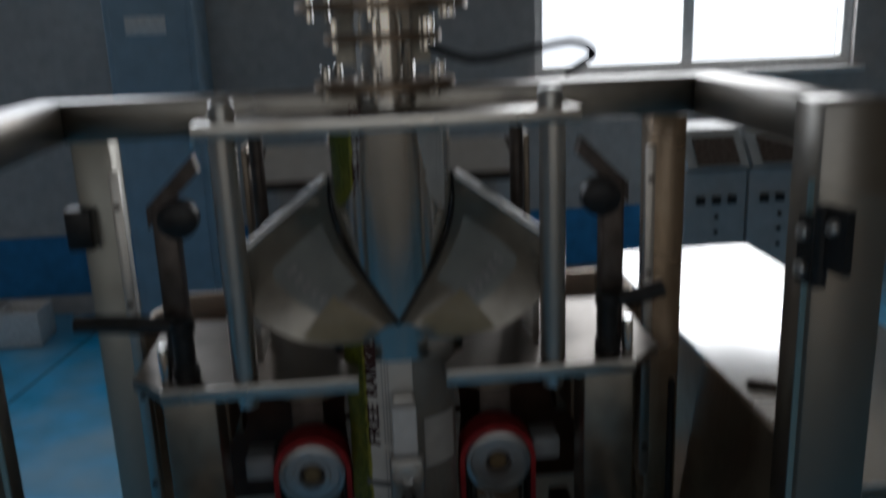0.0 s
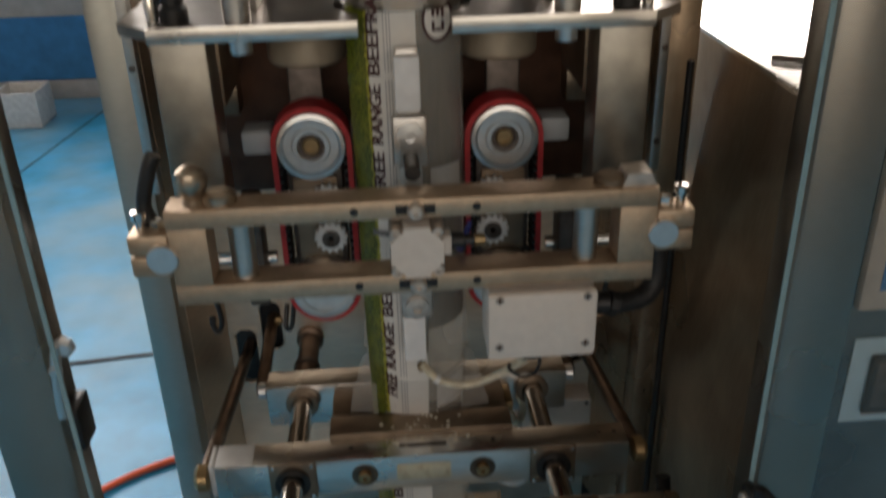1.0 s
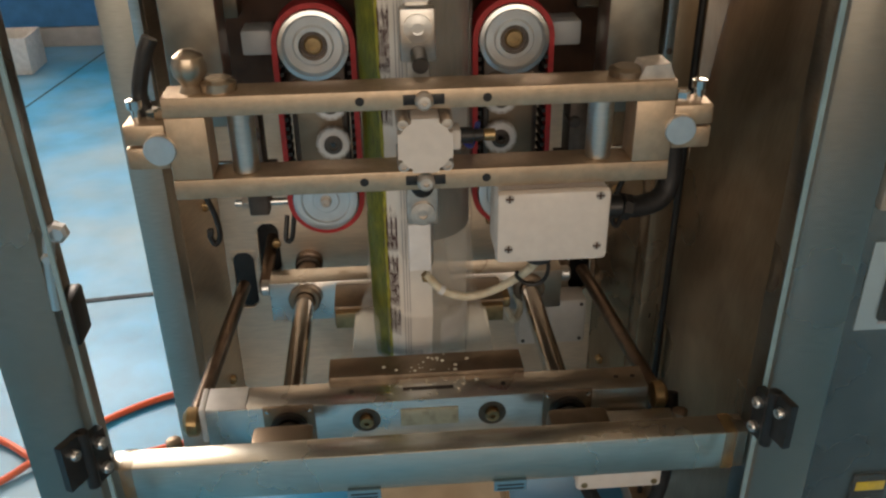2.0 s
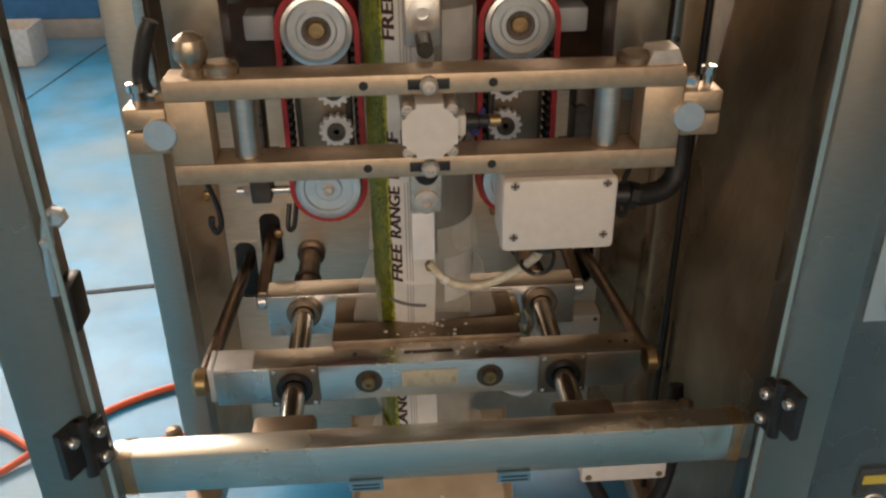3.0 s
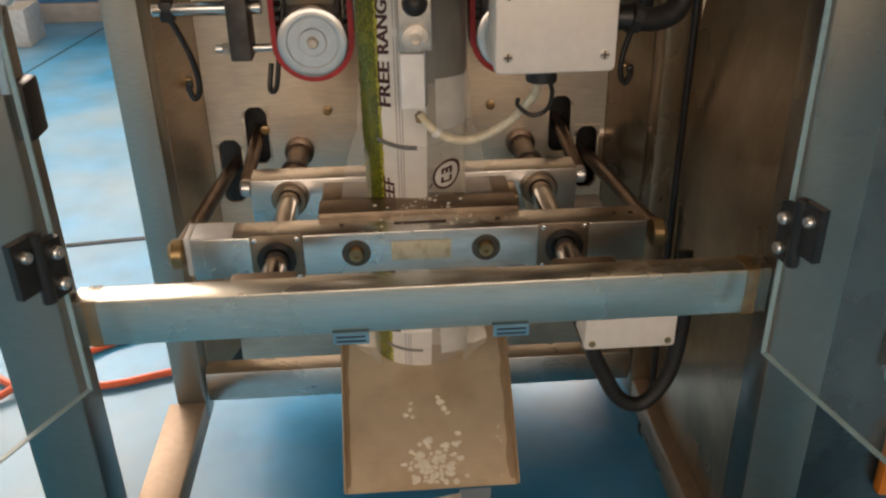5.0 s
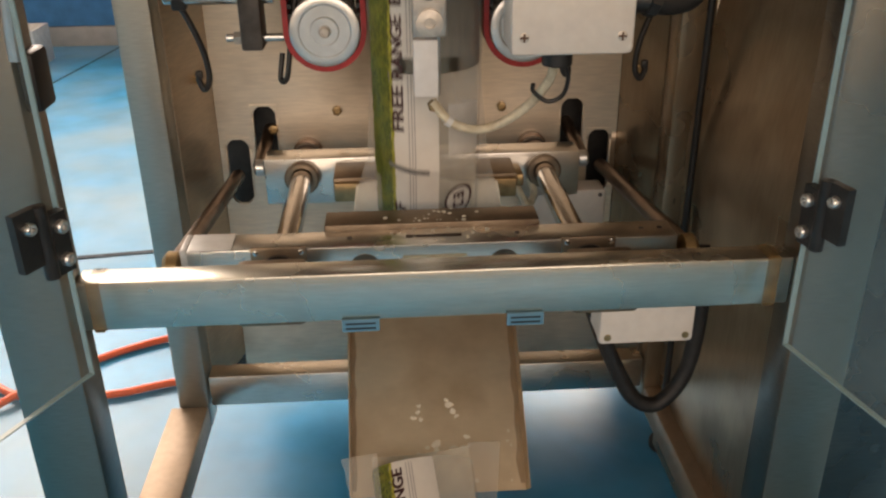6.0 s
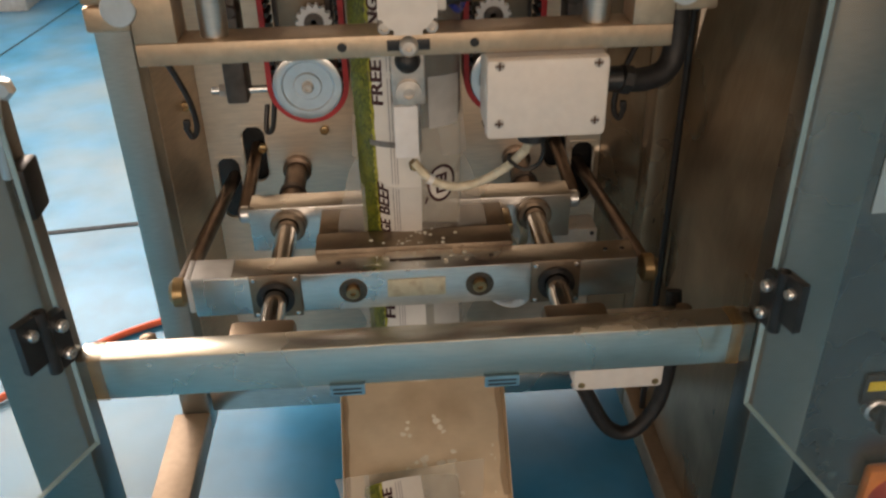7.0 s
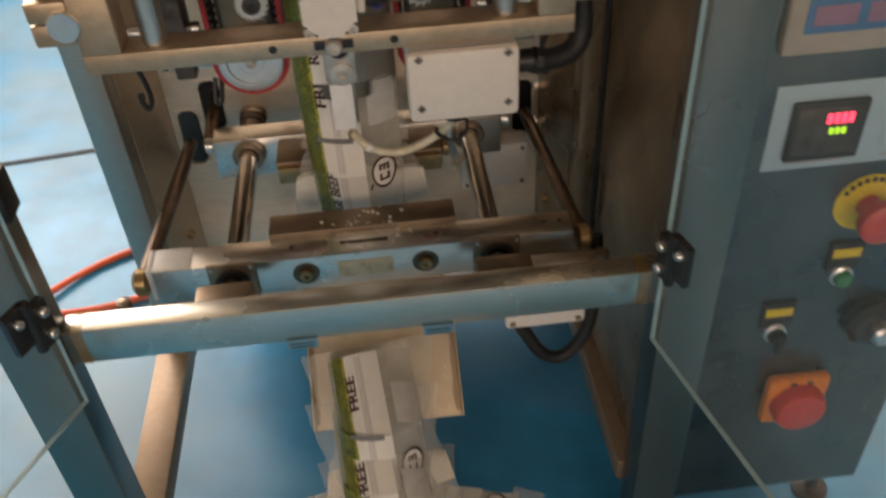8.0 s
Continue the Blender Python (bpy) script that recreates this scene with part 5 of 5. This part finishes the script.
HEAP = [(-0.02, -0.30, 0.045, -88, 4, 12), (0.05, -0.22, 0.075, -78, -5, -20), (-0.05, -0.17, 0.06, -86, 3, 25), (0.09, -0.30, 0.06, -84, 6, -42), (0.01, -0.2, 0.115, -70, 5, 6)]
for k, (x, y, z, rx, ry, rz) in enumerate(HEAP):
    b = make_bag(0.33 + 0.247 * k, 0.577 + 0.247 * k, k % 3, (0, 0.2, 0.0), True, label="filled printed film bag lying in the heap on the floor")
    b[0].matrix_basis = pose(x, y, z, rx, ry, rz) @ Matrix.Diagonal((1.05, 0.75, 0.95, 1))

# ---- floor hose and things further off ----
hs = thing("air_hose", (-0.75, 0.63, 0.0), "loose red air hose lying on the blue floor", "hose")
part("hose", sweep(B(), [(-0.30, 0.62, 0.009), (-0.45, 0.65, 0.009), (-0.59, 0.615, 0.009), (-0.75, 0.62, 0.009), (-0.9, 0.71, 0.009), (-1.25, 0.8, 0.009), (-1.7, 0.7, 0.009)], 0.0075, 12), HOSE, hs)
part("hose_run", sweep(B(), [(-0.36, 0.86, 0.009), (-0.53, 0.81, 0.009), (-0.65, 0.74, 0.009), (-0.75, 0.63, 0.016), (-0.82, 0.56, 0.009), (-1.0, 0.42, 0.009), (-1.4, 0.3, 0.009)], 0.0075, 12), HOSE, hs)

for x in (1.389, 1.662):
    u = thing("weigher_unit", (x, 2.85, 0), "pale grey machine unit with a row of black knobs", "machine", "machine units")
    part("cabinet", slab(B(), x - 0.132, x + 0.132, 2.7, 3.09, 0.02, 0.794, 0.008), PALEGREY, u)
    part("sloped_head", prism(B(), [(2.707, 0.798), (2.67, 0.81), (2.787, 0.94), (3.08, 0.94), (3.08, 0.798)], "x", x - 0.128, x + 0.128), PALEGREY, u)
    part("head_window", prism(B(), [(2.6755, 0.823), (2.67, 0.827), (2.76, 0.926), (2.766, 0.921)], "x", x - 0.088, x + 0.088), DARKSTEEL, u)
    # White slab stands in for the window's reflection along the top edge.
    part("reflection_rim", slab(B(), x - 0.13, x + 0.13, 2.795, 3.08, 0.9405, 0.955, 0.003), FRAMEWHITE, u)
    for i in range(3):
        part("knob", slab(B(), x - 0.085 + 0.0675 * i, x - 0.05 + 0.0675 * i, 2.678, 2.699, 0.655, 0.69, 0.004), BLACK, u)
    for i in range(3):
        part("lamp", turned(B(), (x + 0.006, 2.6995, 0.6 - 0.066 * i), (0, -1, 0), [(0.01, 0), (0.01, 0.007)]), BLACK, u)
ws = thing("white_crate", (-1.75, 3.4, 0), "small white crate by the wall foot", "crate")
cb = B()
slab(cb, -1.85, -1.65, 3.3, 3.31, 0, 0.17, 0.003), slab(cb, -1.85, -1.65, 3.5, 3.51, 0, 0.17, 0.003), slab(cb, -1.85, -1.84, 3.311, 3.499, 0, 0.17, 0.003), slab(cb, -1.66, -1.65, 3.311, 3.499, 0, 0.17, 0.003), slab(cb, -1.839, -1.661, 3.311, 3.499, 0, 0.01, 0)
part("shell", cb, FRAMEWHITE, ws)
cbt = thing("tall_cabinet", (-1.0, 3.6, 0), "tall pale blue cabinet with a label against the wall", "cabinet")
part("body", slab(B(), -1.2, -0.8, 3.42, 3.77, 0.02, 1.9, 0.01), BLUESHEET, cbt)
part("door_panel", slab(B(), -1.17, -0.83, 3.405, 3.418, 0.1, 1.82, 0.006), BLUESHEET, cbt)
part("label_plate", slab(B(), -1.1, -0.92, 3.398, 3.4045, 1.42, 1.5, 0.001), FRAMEWHITE, cbt)
part("door_handle", slab(B(), -0.87, -0.85, 3.38, 3.4045, 0.9, 1.05, 0.004), ZINC, cbt)


# ---- what moves ----
def ease(a, b, t):
    k = min(1.0, max(0.0, (t - a) / (b - a)))
    return k * k * (3 - 2 * k)


def pulled(t):
    """Length of film drawn since the clip's first halt."""
    return -0.1 * (1 - ease(-0.25, 0.32, t) - 0.0) / (1 - ease(-0.25, 0.32, 0)) + 0.247 * ease(1.88, 2.42, t) + 0.248 * ease(3.86, 4.4, t) + 0.239 * ease(5.86, 6.4, t) + 0.245 * ease(7.86, 8.4, t)


def opened(t):
    """How far the jaws stand open, 0 to 1."""
    k = 1.0
    for n in range(-1, 5):
        k -= ease(0.62 + 2 * n, 1.0 + 2 * n, t) - ease(1.66 + 2 * n, 1.92 + 2 * n, t)
    return min(1.0, max(0.0, k))


def lying(y, off=0.05, tilt=-43):
    p = on_chute(y, off)
    return (p.y, p.z, tilt)


def motions():
    times = [0.1 * k for k in range(81)]
    walk(front_jaw, [(t, pose(FRONT_AT.x, FRONT_AT.y - 0.055 * opened(t), FRONT_AT.z)) for t in times])
    walk(rear_jaw, [(t, pose(REAR_AT.x, REAR_AT.y + 0.063 * opened(t), REAR_AT.z)) for t in times])
    fine = [0.05 * k for k in range(161)]
    for ob, x, y, z, s, r in PULLEY_ROWS:
        at = ob.location.copy()
        walk(ob, [(t, pose(at.x, at.y, at.z, 0, s * math.degrees(pulled(t) / r), 0)) for t in fine])
    falls = {0: (1.66, [(0.1, 0.13, -47), (0.2, 0.0, -47), (0.35, -0.2, -60)]),
             1: (3.64, [(0.1, 0.12, -47), (0.2, -0.01, -47), (0.32, -0.13, -52), (2.1, -0.13, -52), (2.3, -0.2, -65)]),
             2: (5.66, [(0.1, 0.11, -47), (0.2, 0.0, -47), (0.32, -0.088, -47)]),
             3: (7.64, [(0.1, 0.1, -47), (0.2, 0.02, -47), (0.34, -0.03, -47)])}
    for k, (bag, lower, upper, wings, fill) in enumerate(BAGS):
        u0 = CUTS[k]
        hinge, side = lower.location.copy(), [w.location.copy() for w in wings]
        length = CUTS[k + 1] - u0
        release, path = falls.get(k, (99, []))
        rows, bend, nip, fold, drop = [], [], [], [[], [], [], []], [[], [], []]
        filled = {0: -0.9, 1: 1.12, 2: 3.1, 3: 5.1, 4: 7.1}.get(k, 99)
        for t in fine:
            foot = min(1.115, u0 - pulled(t))
            if t <= release:
                rows.append((t, pose(0, 0.2, foot)))
                lean = 0.0
                if foot < 0.72:
                    lean = 25 * min(1, (0.72 - foot) / 0.15)
                if foot < 0.53:
                    lean = 25 + 3 * min(1, (0.53 - foot) / 0.1)
            else:
                y0, z0, a0, t0 = 0.2, u0 - pulled(release), 0.0, release
                y, z, a = y0, z0, a0
                for dt, yc, tilt in path:
                    p = on_chute(yc, 0.038)
                    py, pz = p.y, max(p.z, 0.05)
                    if t < release + dt:
                        f = (t - t0) / (release + dt - t0)
                        y, z, a = y0 + (py - y0) * f, z0 + (pz - z0) * f, a0 + (tilt - a0) * f
                        break
                    y0, z0, a0, t0 = py, pz, tilt, release + dt
                    y, z, a = y0, z0, a0
                rows.append((t, pose(0, y, z, a, 0, 6 * min(1.0, (t - release) / 0.3))))
                lean = 28
            bend.append((t, pose(hinge.x, hinge.y, hinge.z, lean)))
            out = min(1.0, max(0.0, (0.76 - foot) / 0.12))
            shut = min(1.0, max(0.0, (0.76 - foot - length) / 0.12)) if t <= release else 1.0
            nip.append((t, pose(hinge.x, hinge.y, hinge.z, -22 * shut)))
            for i, (s, end) in enumerate(((-1, 0), (-1, 1), (1, 0), (1, 1))):
                fold[i].append((t, pose(side[i].x, side[i].y, side[i].z, 0, 0, s * 125 * (1 - (shut if end else out)))))
            fall = 1 - ease(filled, filled + 0.14, t)
            for i, s in enumerate((0, -1, 1)):
                drop[i].append((t, pose(0.044 * s * (1 - fall), 0.0, 0.012 + 0.004 * abs(s) + (0.33 + 0.05 * s) * fall, 0, -9 * s * (1 - fall))))
        walk(bag, rows)
        walk(lower, bend)
        walk(upper, nip)
        for i in range(4):
            walk(wings[i], fold[i])
        for i in range(3):
            walk(fill[i], drop[i])


motions()
